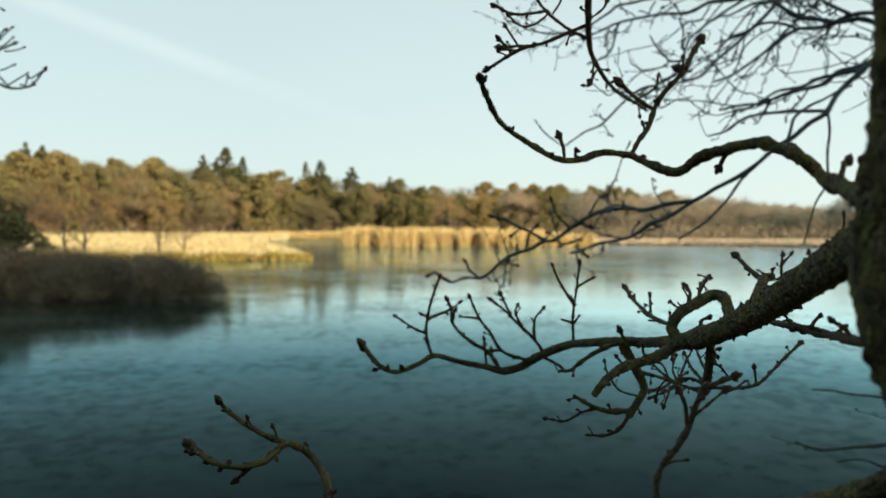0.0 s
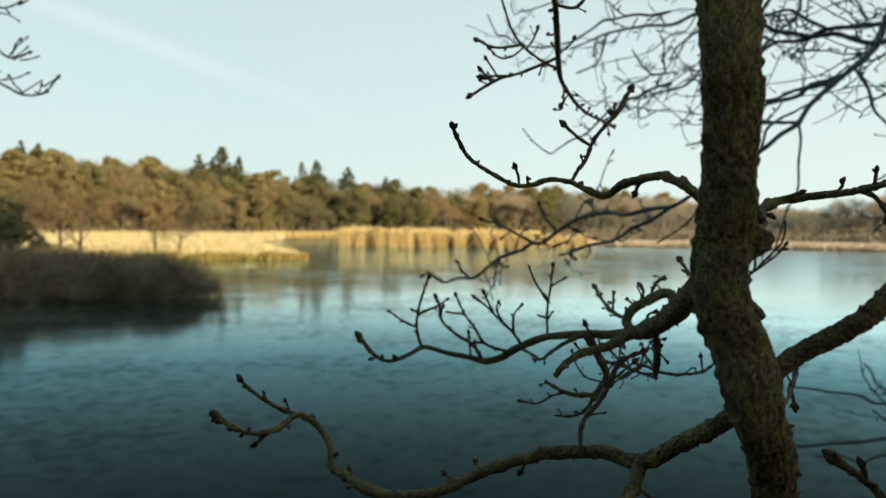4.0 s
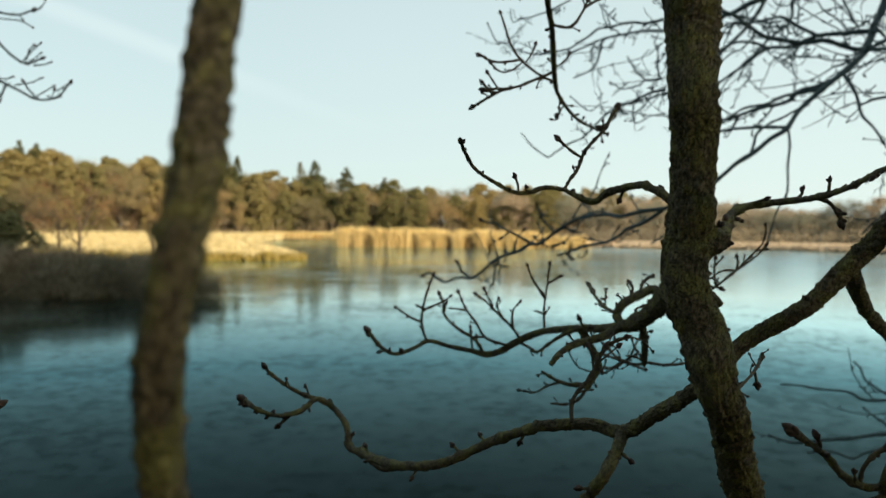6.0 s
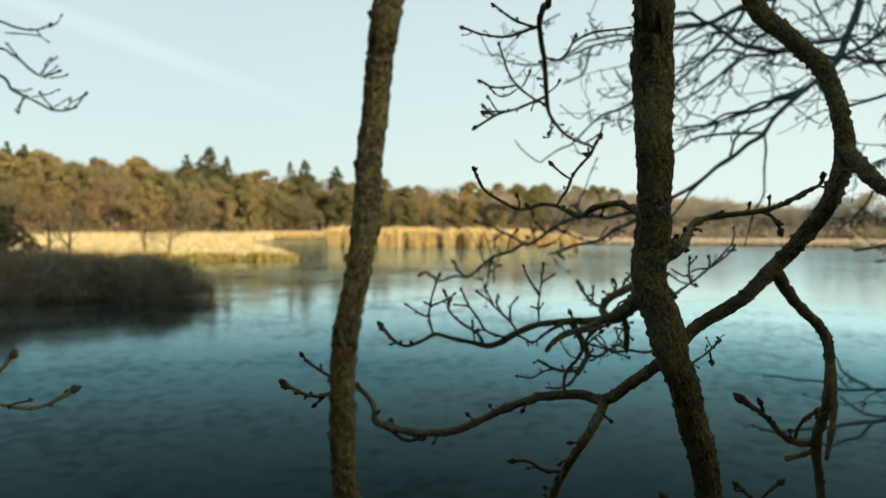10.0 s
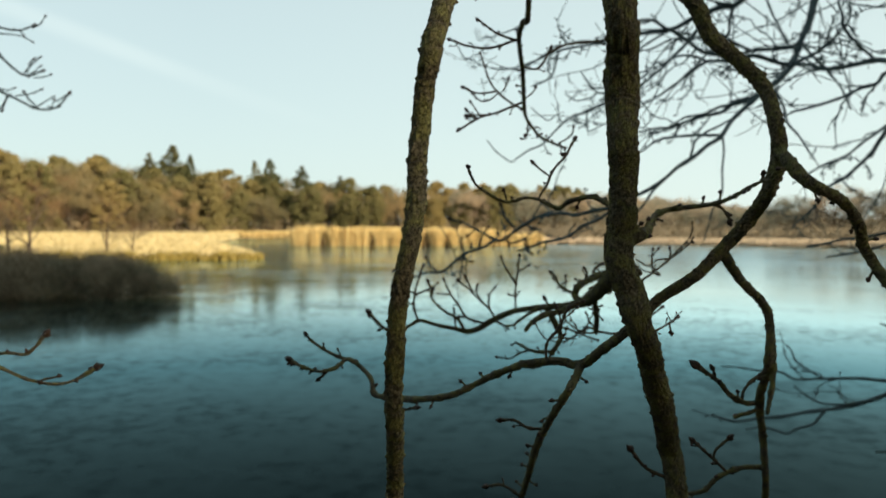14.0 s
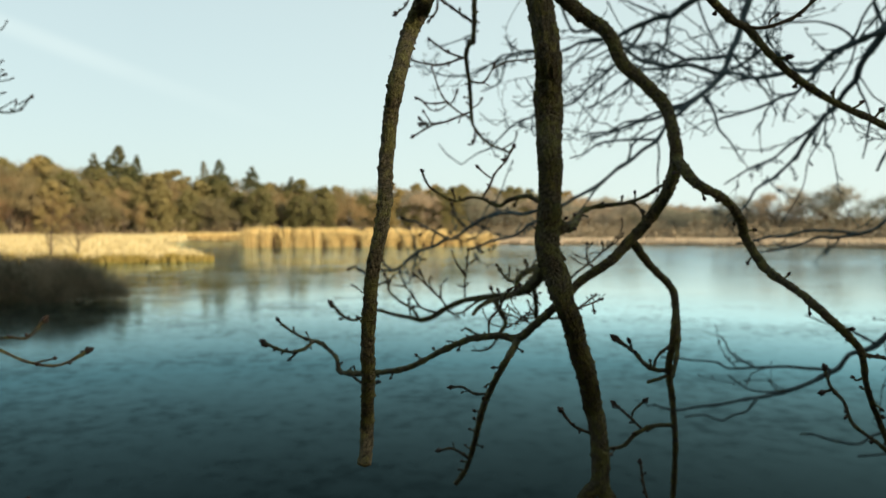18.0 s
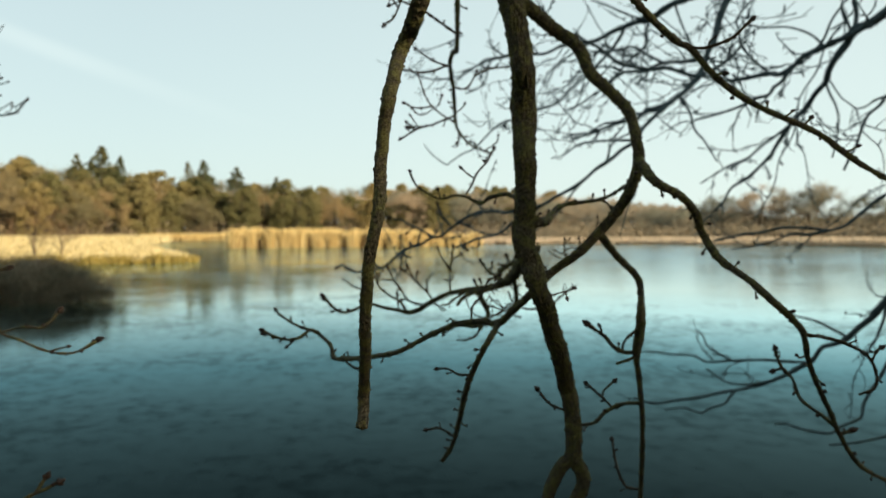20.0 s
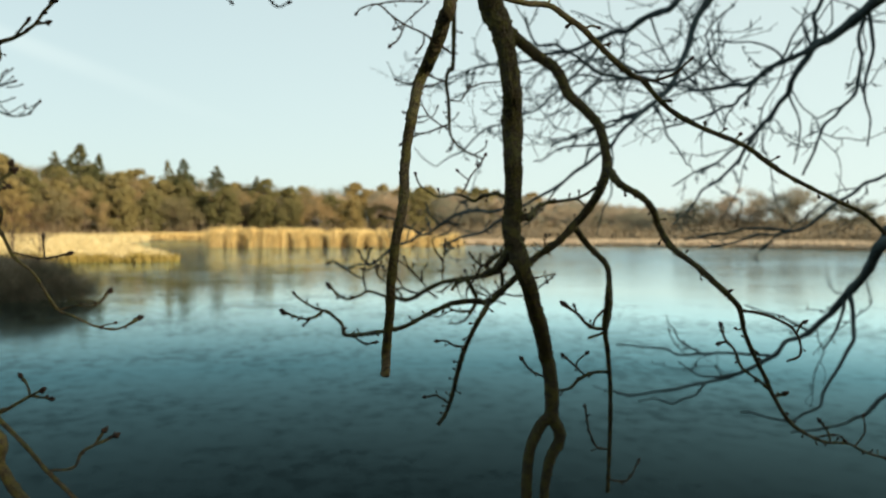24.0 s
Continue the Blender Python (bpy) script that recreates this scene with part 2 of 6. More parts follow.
# ---- building helpers ----
def soup(name, verts, faces, material, smooth=False):
    """A mesh from arrays of corners and of triangles or quads."""
    verts, faces = np.asarray(verts, np.float32), np.asarray(faces, np.int32)
    me = bpy.data.meshes.new(name)
    k = faces.shape[1]
    me.vertices.add(len(verts))
    me.vertices.foreach_set("co", verts.ravel())
    me.loops.add(faces.size)
    me.loops.foreach_set("vertex_index", faces.ravel())
    me.polygons.add(len(faces))
    me.polygons.foreach_set("loop_start", np.arange(0, faces.size, k, dtype=np.int32))
    me.polygons.foreach_set("use_smooth", np.full(len(faces), smooth))
    me.update(calc_edges=True)
    me.materials.append(material)
    return me


def part(name, me, parent, label=""):
    ob = new(name, me)
    ob.parent = parent
    return tagged(ob, label)


def thing(name, at, label, category, group="", kind=""):
    ob = new(name)
    ob.location = at
    ob.empty_display_size = 0.2
    return tagged(ob, label, category, group, kind)


def spline(nodes, step):
    """Even points along a smooth curve through nodes of (x, y, z, r)."""
    p = np.asarray(nodes, float)
    p = np.vstack([2 * p[0] - p[1], p, 2 * p[-1] - p[-2]])
    out = []
    for i in range(1, len(p) - 2):
        n = max(2, int(np.linalg.norm(p[i + 1, :3] - p[i, :3]) / step))
        u = np.linspace(0, 1, n, endpoint=False)[:, None]
        a, b, c, d = p[i - 1], p[i], p[i + 1], p[i + 2]
        out.append(0.5 * (2 * b + (c - a) * u + (2 * a - 5 * b + 4 * c - d) * u**2 + (3 * b - a - 3 * c + d) * u**3))
    q = np.vstack(out + [p[-2][None]])
    q[:, 3] = np.maximum(q[:, 3], 1e-4)
    return q


def value_noise(x, y, seed, period=16):
    """Smooth noise from -1 to 1, round in x with that period."""
    rng = np.random.RandomState(seed)
    grid = rng.uniform(-1, 1, (period, 512))
    xi, yi = np.floor(x).astype(int), np.floor(y).astype(int)
    fx, fy = x - xi, y - yi
    fx, fy = fx * fx * (3 - 2 * fx), fy * fy * (3 - 2 * fy)

    def at(i, j):
        return grid[i % period, j % 512]

    return (at(xi, yi) * (1 - fx) + at(xi + 1, yi) * fx) * (1 - fy) + (at(xi, yi + 1) * (1 - fx) + at(xi + 1, yi + 1) * fx) * fy


def tube(nodes, step, sides, rough=0.0, seed=0, knots=0.0):
    """A tapering branch: verts, quads. rough: how far bark stands out, as a share of the radius; knots: swellings along a twig."""
    q = spline(nodes, step)
    c, r = q[:, :3], q[:, 3].copy()
    n = len(q)
    run = np.r_[0, np.cumsum(np.linalg.norm(np.diff(c, axis=0), axis=1))]
    if knots:
        rng = np.random.RandomState(seed + 7)
        for at in np.cumsum(rng.uniform(5, 13, 400) * r.mean()):
            if at > run[-1]:
                break
            r *= 1 + knots * rng.uniform(0.4, 1) * np.exp(-(((run - at) / (1.1 * r.mean())) ** 2))
    t = np.gradient(c, axis=0)
    t /= np.linalg.norm(t, axis=1)[:, None] + 1e-12
    side = np.cross(t[0], (0.3, 0.9, 0.2))
    side /= np.linalg.norm(side)
    sides_v = [side]
    for k in range(1, n):
        side = side - t[k] * (side @ t[k])
        side /= np.linalg.norm(side) + 1e-12
        sides_v.append(side)
    s = np.array(sides_v)
    b = np.cross(t, s)
    ang = np.arange(sides) * 2 * np.pi / sides
    R = np.repeat(r[:, None], sides, 1)
    if rough:
        th, al = np.meshgrid(ang / (2 * np.pi), run, indexing="xy")
        mean = r.mean()
        cells = max(6, sides // 3)
        wave = 0.35 * value_noise(th * 5, al / (mean * 2.0), seed + 4, 5)
        plates = value_noise((th + 0.03 * wave) * cells + wave, al / (mean * 0.42), seed, cells)
        fissure = 1 - np.minimum(1, np.abs(plates) * 3.2)
        lumps = value_noise(th * 5, al / (mean * 1.5), seed + 2, 5)
        long_lumps = value_noise(th * 3, al / (mean * 5.0), seed + 5, 3)
        crumbs = value_noise(th * cells * 1.5, al / max(mean * 0.16, step * 1.6), seed + 3, int(cells * 1.5))
        scales = np.maximum(0, value_noise(th * cells, al / max(mean * 0.5, step * 2), seed + 6, cells) - 0.48) * 1.8
        R = R * 0.92 * (1 + rough * (0.22 * lumps + 0.3 * long_lumps + 0.30 * crumbs + 0.16 * plates + scales - 0.40 * fissure - 0.05))
    v = c[:, None] + R[..., None] * (np.cos(ang)[None, :, None] * s[:, None] + np.sin(ang)[None, :, None] * b[:, None])
    v = v.reshape(-1, 3)
    i = np.arange(n - 1)[:, None] * sides
    j = np.arange(sides)[None]
    k = (j + 1) % sides
    quads = np.stack([i + j, i + k, i + sides + k, i + sides + j], -1).reshape(-1, 4)
    # rounded ends
    tipv = np.array([c[0] - t[0] * r[0] * 0.4, c[-1] + t[-1] * r[-1] * 0.45])
    a, z = len(v), len(v) + 1
    ends = [(a, a, (x + 1) % sides, x) for x in range(sides)] + [(z, z, (n - 1) * sides + x, (n - 1) * sides + (x + 1) % sides) for x in range(sides)]
    return np.vstack([v, tipv]), quads, np.array(ends)[:, [0, 2, 3]]


def tube_mesh(name, nodes, step, sides, material, origin=(0, 0, 0), rough=0.0, seed=0, knots=0.0):
    v, quads, tris = tube(nodes, step, sides, rough, seed, knots)
    f = np.vstack([quads[:, [0, 1, 2]], quads[:, [0, 2, 3]], tris])
    return soup(name, v - np.array(origin), f, material, True)


def joined(name, tubes, material, origin=(0, 0, 0)):
    """Many plain tubes as one mesh."""
    vs, fs, off = [], [], 0
    for v, quads, tris in tubes:
        vs.append(v)
        fs.append(np.vstack([quads[:, [0, 1, 2]], quads[:, [0, 2, 3]], tris]) + off)
        off += len(v)
    return soup(name, np.vstack(vs) - np.array(origin), np.vstack(fs), material, True)


# ---- ground, ice ----
SHORE = [(-60, 8), (-30, -2.5), (-8, -2.2), (-3.4, 0.2), (-2.4, 1.6), (-1.7, 0.6), (-0.9, -1.7), (1.5, -2.1), (3.6, 1.2), (4.2, 3.4), (5.0, 3.9), (6.5, 1.0), (14, -3),
         (40, 0), (60, 24), (60, 42), (57, 60), (57, 75), (52, 92), (40, 108), (22, 118), (10, 160), (-8, 202), (-37, 204),
         (-28, 125), (-15, 76), (-9.4, 57.5), (-11, 56), (-26, 55.5), (-44, 55), (-62, 40)]


def uneven(line, bay=0.09):
    """The same outline with more corners, each pushed in or out a little."""
    rng = np.random.RandomState(3)
    out = []
    for (ax, ay), (bx, by) in zip(line, line[1:] + line[:1]):
        length = math.hypot(bx - ax, by - ay)
        n = max(2, min(9, int(length / 1.2)))
        for k in range(n):
            off = 0 if k == 0 else rng.normal() * min(bay * length / n, 0.8)
            out.append((ax + (bx - ax) * k / n - (by - ay) / length * off, ay + (by - ay) * k / n + (bx - ax) / length * off))
    return out


SHORE = uneven(SHORE)


def shore_distance(x, y):
    """How far a place lies outside the pond; minus inside."""
    p = np.array(SHORE, float)
    best = np.full(x.shape, 1e9)
    inside = np.zeros(x.shape, bool)
    for (ax, ay), (bx, by) in zip(p, np.roll(p, -1, 0)):
        dx, dy = bx - ax, by - ay
        u = np.clip(((x - ax) * dx + (y - ay) * dy) / (dx * dx + dy * dy), 0, 1)
        best = np.minimum(best, np.hypot(x - ax - u * dx, y - ay - u * dy))
        if ay != by:
            inside ^= ((ay > y) != (by > y)) & (x < (bx - ax) * (y - ay) / (by - ay) + ax)
    return np.where(inside, -best, best)


def ground_height(x, y):
    d = shore_distance(x, y)
    h = np.where(d < 0, np.maximum(d * 0.35, -0.7), np.minimum(d * 0.35, 0.28 + 0.004 * d))
    isle = ((x - 3.5) / 17.0) ** 2 + ((y - 109.6) / 4.2) ** 2
    h = np.where(isle < 1, np.maximum(h, 0.08 * (1 - isle)), h)
    far = np.clip((y - 120) / 400, 0, 1) * np.clip((x - 0) / 60, 0, 1)
    return h + 3.0 * far


def build_ground():
    n = 190
    u = np.linspace(-1, 1, n)
    xs = np.sinh(u * 6.2) / np.sinh(6.2) * 2500
    ys = xs + 0.0
    X, Y = np.meshgrid(xs, ys, indexing="ij")
    Z = ground_height(X, Y) + 0.03 * np.sin(X * 2.1) * np.cos(Y * 1.7) * (np.hypot(X, Y) < 40)
    v = np.stack([X, Y, Z], -1).reshape(-1, 3)
    i, j = np.meshgrid(np.arange(n - 1), np.arange(n - 1), indexing="ij")
    a = (i * n + j).ravel()
    ob = new("ground", soup("ground", v, np.stack([a, a + n, a + n + 1, a + 1], -1), GROUND, True))
    tagged(ob, "leaf-strewn earth and dry grass round the pond", "ground", kind="structure")


def build_ice():
    bm = bmesh.new()
    vs = [bm.verts.new((x, y, 0)) for x, y in SHORE]
    face = bm.faces.new(vs)
    bmesh.ops.triangulate(bm, faces=[face])
    bmesh.ops.recalc_face_normals(bm, faces=bm.faces)
    me = bpy.data.meshes.new("water")
    bm.to_mesh(me)
    bm.free()
    if me.polygons[0].normal.z < 0:
        me.flip_normals()
    me.materials.append(ICE)
    tagged(new("water", me), "still pond under thin dark ice", "pond", kind="structure")


build_ground()
build_ice()


# ---- trees of the far shore ----
def clump_leaves(rng, centre, size, count, leaf, flat=0.7):
    """Small loose leaves round a clump, facing outwards more or less."""
    d = rng.normal(size=(count, 3))
    d /= np.linalg.norm(d, axis=1)[:, None]
    p = centre + d * (rng.uniform(0.35, 1.0, (count, 1)) ** 0.4) * size * np.array([1, 1, flat])
    n = d + rng.normal(size=(count, 3)) * 0.55
    n /= np.linalg.norm(n, axis=1)[:, None]
    a = np.cross(n, rng.normal(size=(count, 3)))
    a /= np.linalg.norm(a, axis=1)[:, None]
    b = np.cross(n, a)
    turn = np.arange(3) * 2.094 + rng.uniform(-0.5, 0.5, (count, 3))
    far = leaf * rng.uniform(0.9, 2.0, (count, 3))
    e = a[:, None] * (np.cos(turn) * far)[..., None] + b[:, None] * (np.sin(turn) * far)[..., None]
    return (p[:, None] + e).reshape(-1, 3)


def tri_mesh(name, corners, material):
    corners = np.asarray(corners)
    return soup(name, corners, np.arange(len(corners)).reshape(-1, 3), material)


def pine(seed, height, spread, low=0.04):
    """A pine: a bare-limbed trunk and a crown of rounded, billowing masses of needles."""
    rng = np.random.RandomState(seed)
    tree = thing("pine_tree", (0, 0, 0), "tall olive-green pine in low winter sun on the far shore", "tree", "trees of the far shore")
    lean = rng.normal(size=2) * 0.3
    trunk = [(0, 0, -0.4, 0.24), (lean[0] * 0.4, lean[1] * 0.4, height * 0.5, 0.17), (lean[0], lean[1], height * 0.93, 0.04)]
    tubes = [tube(trunk, 1.2, 7)]
    leaves = []
    for k in range(46):
        top = low + (0.95 - low) * ((k + rng.uniform(0, 1)) / 46) ** 0.85
        size = (1.55 - 0.75 * top) * rng.uniform(0.75, 1.15)
        reach = spread * (0.30 + 0.75 * math.sin(min(1, (1.08 - top) * 1.7) * math.pi / 2)) * rng.uniform(0.35, 0.85)
        if top > 0.88:
            reach *= 0.45
        a = k * 2.4 + rng.uniform(-0.5, 0.5)
        end = np.array([lean[0] * top + math.cos(a) * reach, lean[1] * top + math.sin(a) * reach, height * top])
        if k % 3 == 0:
            tubes.append(tube([(lean[0] * top, lean[1] * top, height * top - 0.6, 0.06), (*(end * (0.5, 0.5, 1)), 0.045), (*end, 0.02)], 1.6, 3))
        leaves.append(clump_leaves(rng, end, size, 120, 0.12, 0.72))
        for m in range(3):
            d = rng.normal(size=3)
            d /= np.linalg.norm(d)
            leaves.append(clump_leaves(rng, end + d * size * (0.8, 0.8, 0.6), size * 0.5, 40, 0.11, 0.8))
    part("trunk", joined("trunk", tubes, BARK_TREE), tree)
    part("crown", tri_mesh("crown", np.vstack(leaves), PINE), tree)
    return tree


def spruce(seed, height, spread):
    rng = np.random.RandomState(seed)
    tree = thing("spruce_tree", (0, 0, 0), "dark pointed spruce rising over the far wood", "tree", "trees of the far shore")
    part("trunk", tube_mesh("trunk", [(0, 0, -0.4, 0.25), (0, 0, height * 0.6, 0.14), (0, 0, height, 0.02)], 1.5, 7, BARK_TREE), tree)
    leaves = []
    for k in range(230):
        top = rng.uniform() ** 0.7
        h = height * (0.1 + 0.89 * top)
        reach = spread * (1.02 - top) * rng.uniform(0.3, 1.0)
        a = rng.uniform(0, 2 * math.pi)
        leaves.append(clump_leaves(rng, np.array([math.cos(a) * reach, math.sin(a) * reach, h - 0.25 * reach]), 0.14 + 1.3 * (1 - top), 20, 0.15, 0.5))
    part("crown", tri_mesh("crown", np.vstack(leaves), SPRUCE), tree)
    return tree


def fork_out(rng, start, way, length, radius, level, tubes, tips, sides=3, spread=0.55, rise=0.15):
    """Branches that fork again and again; collects tubes and the tips."""
    end = start + way * length
    mid = (start + end) / 2 + rng.normal(size=3) * length * 0.06
    tubes.append(tube([(*start, radius), (*mid, radius * 0.8), (*end, radius * 0.55)], length / 2, sides))
    if level == 0:
        if rng.uniform() < 0.5:
            tubes.pop()
        tips.append((end, way))
        return
    for _ in range(rng.randint(2, 4)):
        w = way + rng.normal(size=3) * spread + np.array([0, 0, rise])
        w /= np.linalg.norm(w)
        at = start + (end - start) * rng.uniform(0.55, 1.0)
        fork_out(rng, at, w, length * rng.uniform(0.6, 0.85), radius * 0.55, level - 1, tubes, tips, sides, spread, rise)


def twig_slivers(rng, tips, each, length, width):
    """Thin long triangles that stand for the finest twigs."""
    out = []
    for end, way in tips:
        d = way[None] * 0.7 + rng.normal(size=(each, 3)) * 0.6
        d /= np.linalg.norm(d, axis=1)[:, None]
        a = end + rng.normal(size=(each, 3)) * length * 0.25
        s = np.cross(d, rng.normal(size=(each, 3)))
        s /= np.linalg.norm(s, axis=1)[:, None]
        ln = length * rng.uniform(0.5, 1.2, (each, 1))
        out.append(np.stack([a - s * width, a + s * width, a + d * ln], 1).reshape(-1, 3))
    return np.vstack(out)


def bare_tree(seed, height, material, label, fill=34, width=0.023):
    rng = np.random.RandomState(seed)
    tree = thing("bare_tree", (0, 0, 0), label, "tree", "trees of the far shore")
    tubes, tips = [], []
    tubes.append(tube([(0, 0, -0.4, height * 0.018), (0.1, 0, height * 0.2, height * 0.015), (0.05, 0.1, height * 0.42, height * 0.011)], 0.8, 7))
    for k in range(9):
        a = k * 2.4 + rng.uniform(0, 0.6)
        h = height * rng.uniform(0.10, 0.42)
        w = np.array([math.cos(a) * 0.75, math.sin(a) * 0.75, rng.uniform(0.5, 1.2)])
        fork_out(rng, np.array([0.05, 0.05, h]), w / np.linalg.norm(w), height * rng.uniform(0.2, 0.27), height * 0.007, 2, tubes, tips)
    part("trunk", joined("trunk", tubes, BARK_TREE), tree)
    part("crown", tri_mesh("crown", twig_slivers(rng, tips, fill, height * 0.11, width), material), tree)
    return tree


PINES = [pine(s, 12.5, 3.5) for s in (1, 2, 3, 4, 5)]
TALL = [pine(s, 15.0, 3.4, 0.58) for s in (7, 8)]
SPRUCES = [spruce(s, 17.0, 8.5) for s in (11, 12)]
BROWN = "bare broadleaf tree with warm brown twigs in low sun"
BARES = [bare_tree(s, 12.0, BARE, BROWN, 52, 0.026) for s in (21, 22, 23)]
PALE = [bare_tree(s, 12.0, BARE_HAZED, "grey-brown bare tree across the pond, its twigs paled for haze", 64, 0.026) for s in (24, 25, 26)]
RUSTS = [bare_tree(31, 6.5, RUST, "slender young tree with rusty bare twigs in the sedge", 20, 0.007)]
USED = set()


def plant(kind, x, y, height, base, turn, wide=1.0):
    """Stands a tree of a kind at a place, at its height."""
    s = height / base
    z = float(ground_height(np.array([x]), np.array([y]))[0])
    m = Matrix.LocRotScale((x, y, z), Euler((0, 0, turn)), None)
    if kind not in USED:
        USED.add(kind)
        kind.matrix_basis = m @ Matrix.Diagonal((s * wide, s * wide, s, 1))
        return kind
    ob = copy_thing(kind, m)
    ob.scale = (s * wide, s * wide, s)
    return ob


def skyline(u):
    """Height of the wood's outline, as a rise over distance, against the bearing u."""
    us = [-0.62, -0.50, -0.44, -0.40, -0.34, -0.27, -0.20, -0.12, -0.05, 0.0, 0.10, 0.2, 0.3, 0.40, 0.5, 0.53, 0.56, 1.2]
    hs = [0.092, 0.093, 0.091, 0.087, 0.084, 0.078, 0.070, 0.064, 0.060, 0.059, 0.055, 0.050, 0.043, 0.034, 0.026, 0.018, 0.012, 0.012]
    return float(np.interp(u, us, hs))


def wood_distance(u):
    us = [-0.7, -0.45, -0.2, 0.0, 0.2, 0.4, 0.7, 1.2]
    ds = [150, 185, 212, 225, 240, 230, 190, 150]
    return float(np.interp(u, us, ds))


def build_wood():
    rng = np.random.RandomState(5)
    for row, gap in enumerate((0.040, 0.034, 0.026, 0.022, 0.020)):
        u = -0.72 + rng.uniform(0, gap)
        while u < 1.15:
            dist = wood_distance(u) * (1 + 0.045 * row) + rng.uniform(-4, 4)
            want = skyline(u) * dist * 1.06 + 1.7
            open_side = u > 0.06 + rng.uniform(-0.05, 0.05)
            if open_side:
                kinds = PALE if u > 0.28 or rng.uniform() < 0.8 else PINES
                h = want * (rng.uniform(0.72, 0.95) if row < 2 else rng.uniform(0.93, 1.0))
            else:
                kinds = PINES if rng.uniform() < (0.66, 0.52, 0.4, 0.35, 0.35)[row] else BARES
                h = want * (rng.uniform(0.66, 0.96) if row < 2 else rng.uniform(0.88, 1.03))
            k = kinds[rng.randint(len(kinds))]
            plant(k, u * dist, dist, h, 12.5 if kinds is PINES else 12.0, rng.uniform(0, 6.28), rng.uniform(0.95, 1.3) * (1.35 if h < 9 else 1.0))
            u += gap * rng.uniform(0.7, 1.3)
    for u, hh, wide in ((-0.511, 0.109, 0.8), (-0.490, 0.105, 1.0), (-0.294, 0.094, 0.9), (-0.266, 0.103, 1.35), (-0.245, 0.092, 0.8), (-0.168, 0.085, 0.8), (-0.150, 0.087, 1.1), (-0.112, 0.079, 1.2), (-0.065, 0.067, 1.0)):
        dist = wood_distance(u) * 1.12
        plant(SPRUCES[rng.randint(2)], u * dist, dist, hh * dist + 1.8, 17.0, rng.uniform(0, 6.28), wide)


build_wood()


def build_undergrowth():
    rng = np.random.RandomState(6)
    bits = []
    for k in range(1700):
        u = rng.uniform(-0.7, 1.1)
        d = wood_distance(u) - rng.uniform(-26, 3)
        h = rng.uniform(1.2, 4.4)
        z = float(ground_height(np.array([u * d]), np.array([d]))[0])
        for m in range(3):
            bits.append(clump_leaves(rng, np.array([u * d + rng.normal() * 1.2, d + rng.normal() * 0.8, z + h * rng.uniform(0.3, 0.9)]), h * 0.6, 26, 0.22, 0.8))
    tagged(new("undergrowth", tri_mesh("undergrowth", np.vstack(bits), BRAKE)), "brown undergrowth at the foot of the far wood", "undergrowth", kind="stuff")
    bits = []
    for k in range(900):
        s = rng.uniform(0.05, 1)
        px = np.interp(s, [0, 0.2, 0.4, 0.6, 0.8, 1], [10, 22, 40, 52, 57, 58])
        py = np.interp(s, [0, 0.2, 0.4, 0.6, 0.8, 1], [158, 118, 108, 92, 75, 55])
        out = rng.uniform(9, 36)
        x, y, h = px + out * 0.75, py + out * 0.7, rng.uniform(1.0, 2.0) + 0.06 * (out - 9) * rng.uniform(0.4, 1.6)
        z = float(ground_height(np.array([x]), np.array([y]))[0])
        for m in range(3):
            bits.append(clump_leaves(rng, np.array([x + rng.normal() * 0.8, y + rng.normal() * 0.6, z + h * rng.uniform(0.2, 0.8)]), h * 0.55, 22, 0.13, 0.8))
    tagged(new("thicket", tri_mesh("thicket", np.vstack(bits), THICKET)), "pale leafless thicket behind the bank across the pond", "thicket", kind="stuff")


build_undergrowth()
for x, y, h in ((-24.5, 55.6, 7.2), (-27.3, 59.0, 6.2), (-20.0, 57.5, 5.0), (-18.6, 58.5, 3.6), (-31, 60, 6.6)):
    plant(RUSTS[0], x, y, h, 6.5, x)
# bare oaks on the bank across the open water
rng_bank = np.random.RandomState(77)
for x, y, h in ((66, 118, 9.2), (71, 113, 9.6), (75, 114, 8.6), (62, 122, 8.0), (69, 122, 8.8), (49, 140, 8), (41, 150, 8.5), (54, 130, 6.5), (72, 100, 7.0), (84, 112, 5.0)):
    plant(PALE[rng_bank.randint(3)], x, y, h, 12.0, rng_bank.uniform(0, 6), 1.35)
# unseen wood added behind the near bank, which keeps the low sun off it
rng_back = np.random.RandomState(9)
for k in range(30):
    x = -52 + k * 3.6 + rng_back.uniform(-0.8, 0.8)
    y = -9.5 - (k % 2) * 3.0 + rng_back.uniform(-1, 1)
    if 2.5 < x < 13:
        continue
    else:
        plant(PINES[k % 4], x, y, rng_back.uniform(9.5, 12), 12.5, rng_back.uniform(0, 6.28), 1.3)
for k in range(26):
    x = -30 + k * 3.0 + rng_back.uniform(-0.8, 0.8)
    if 7 < x < 18:
        continue
    plant(TALL[k % 2], x, -15 - (k % 2) * 4 + rng_back.uniform(-1, 1), rng_back.uniform(15, 18) + (5.0 if 18 < x < 34 else 0.0), 15.0, rng_back.uniform(0, 6.28), 1.15)
# unseen bare crowns added towards the low sun to thin its light
for far in (34,):
    for off in (-5.0, -1.7, 1.7, 5.0):
        x = 0.643 * far + off * 0.766 + rng_back.uniform(-0.9, 0.9)
        y = -0.766 * far + off * 0.643 + rng_back.uniform(-0.9, 0.9)
        plant(BARES[rng_back.randint(3)], x, y, far * 0.27 + rng_back.uniform(5.0, 7.0), 12.0, rng_back.uniform(0, 6.28), 1.15)


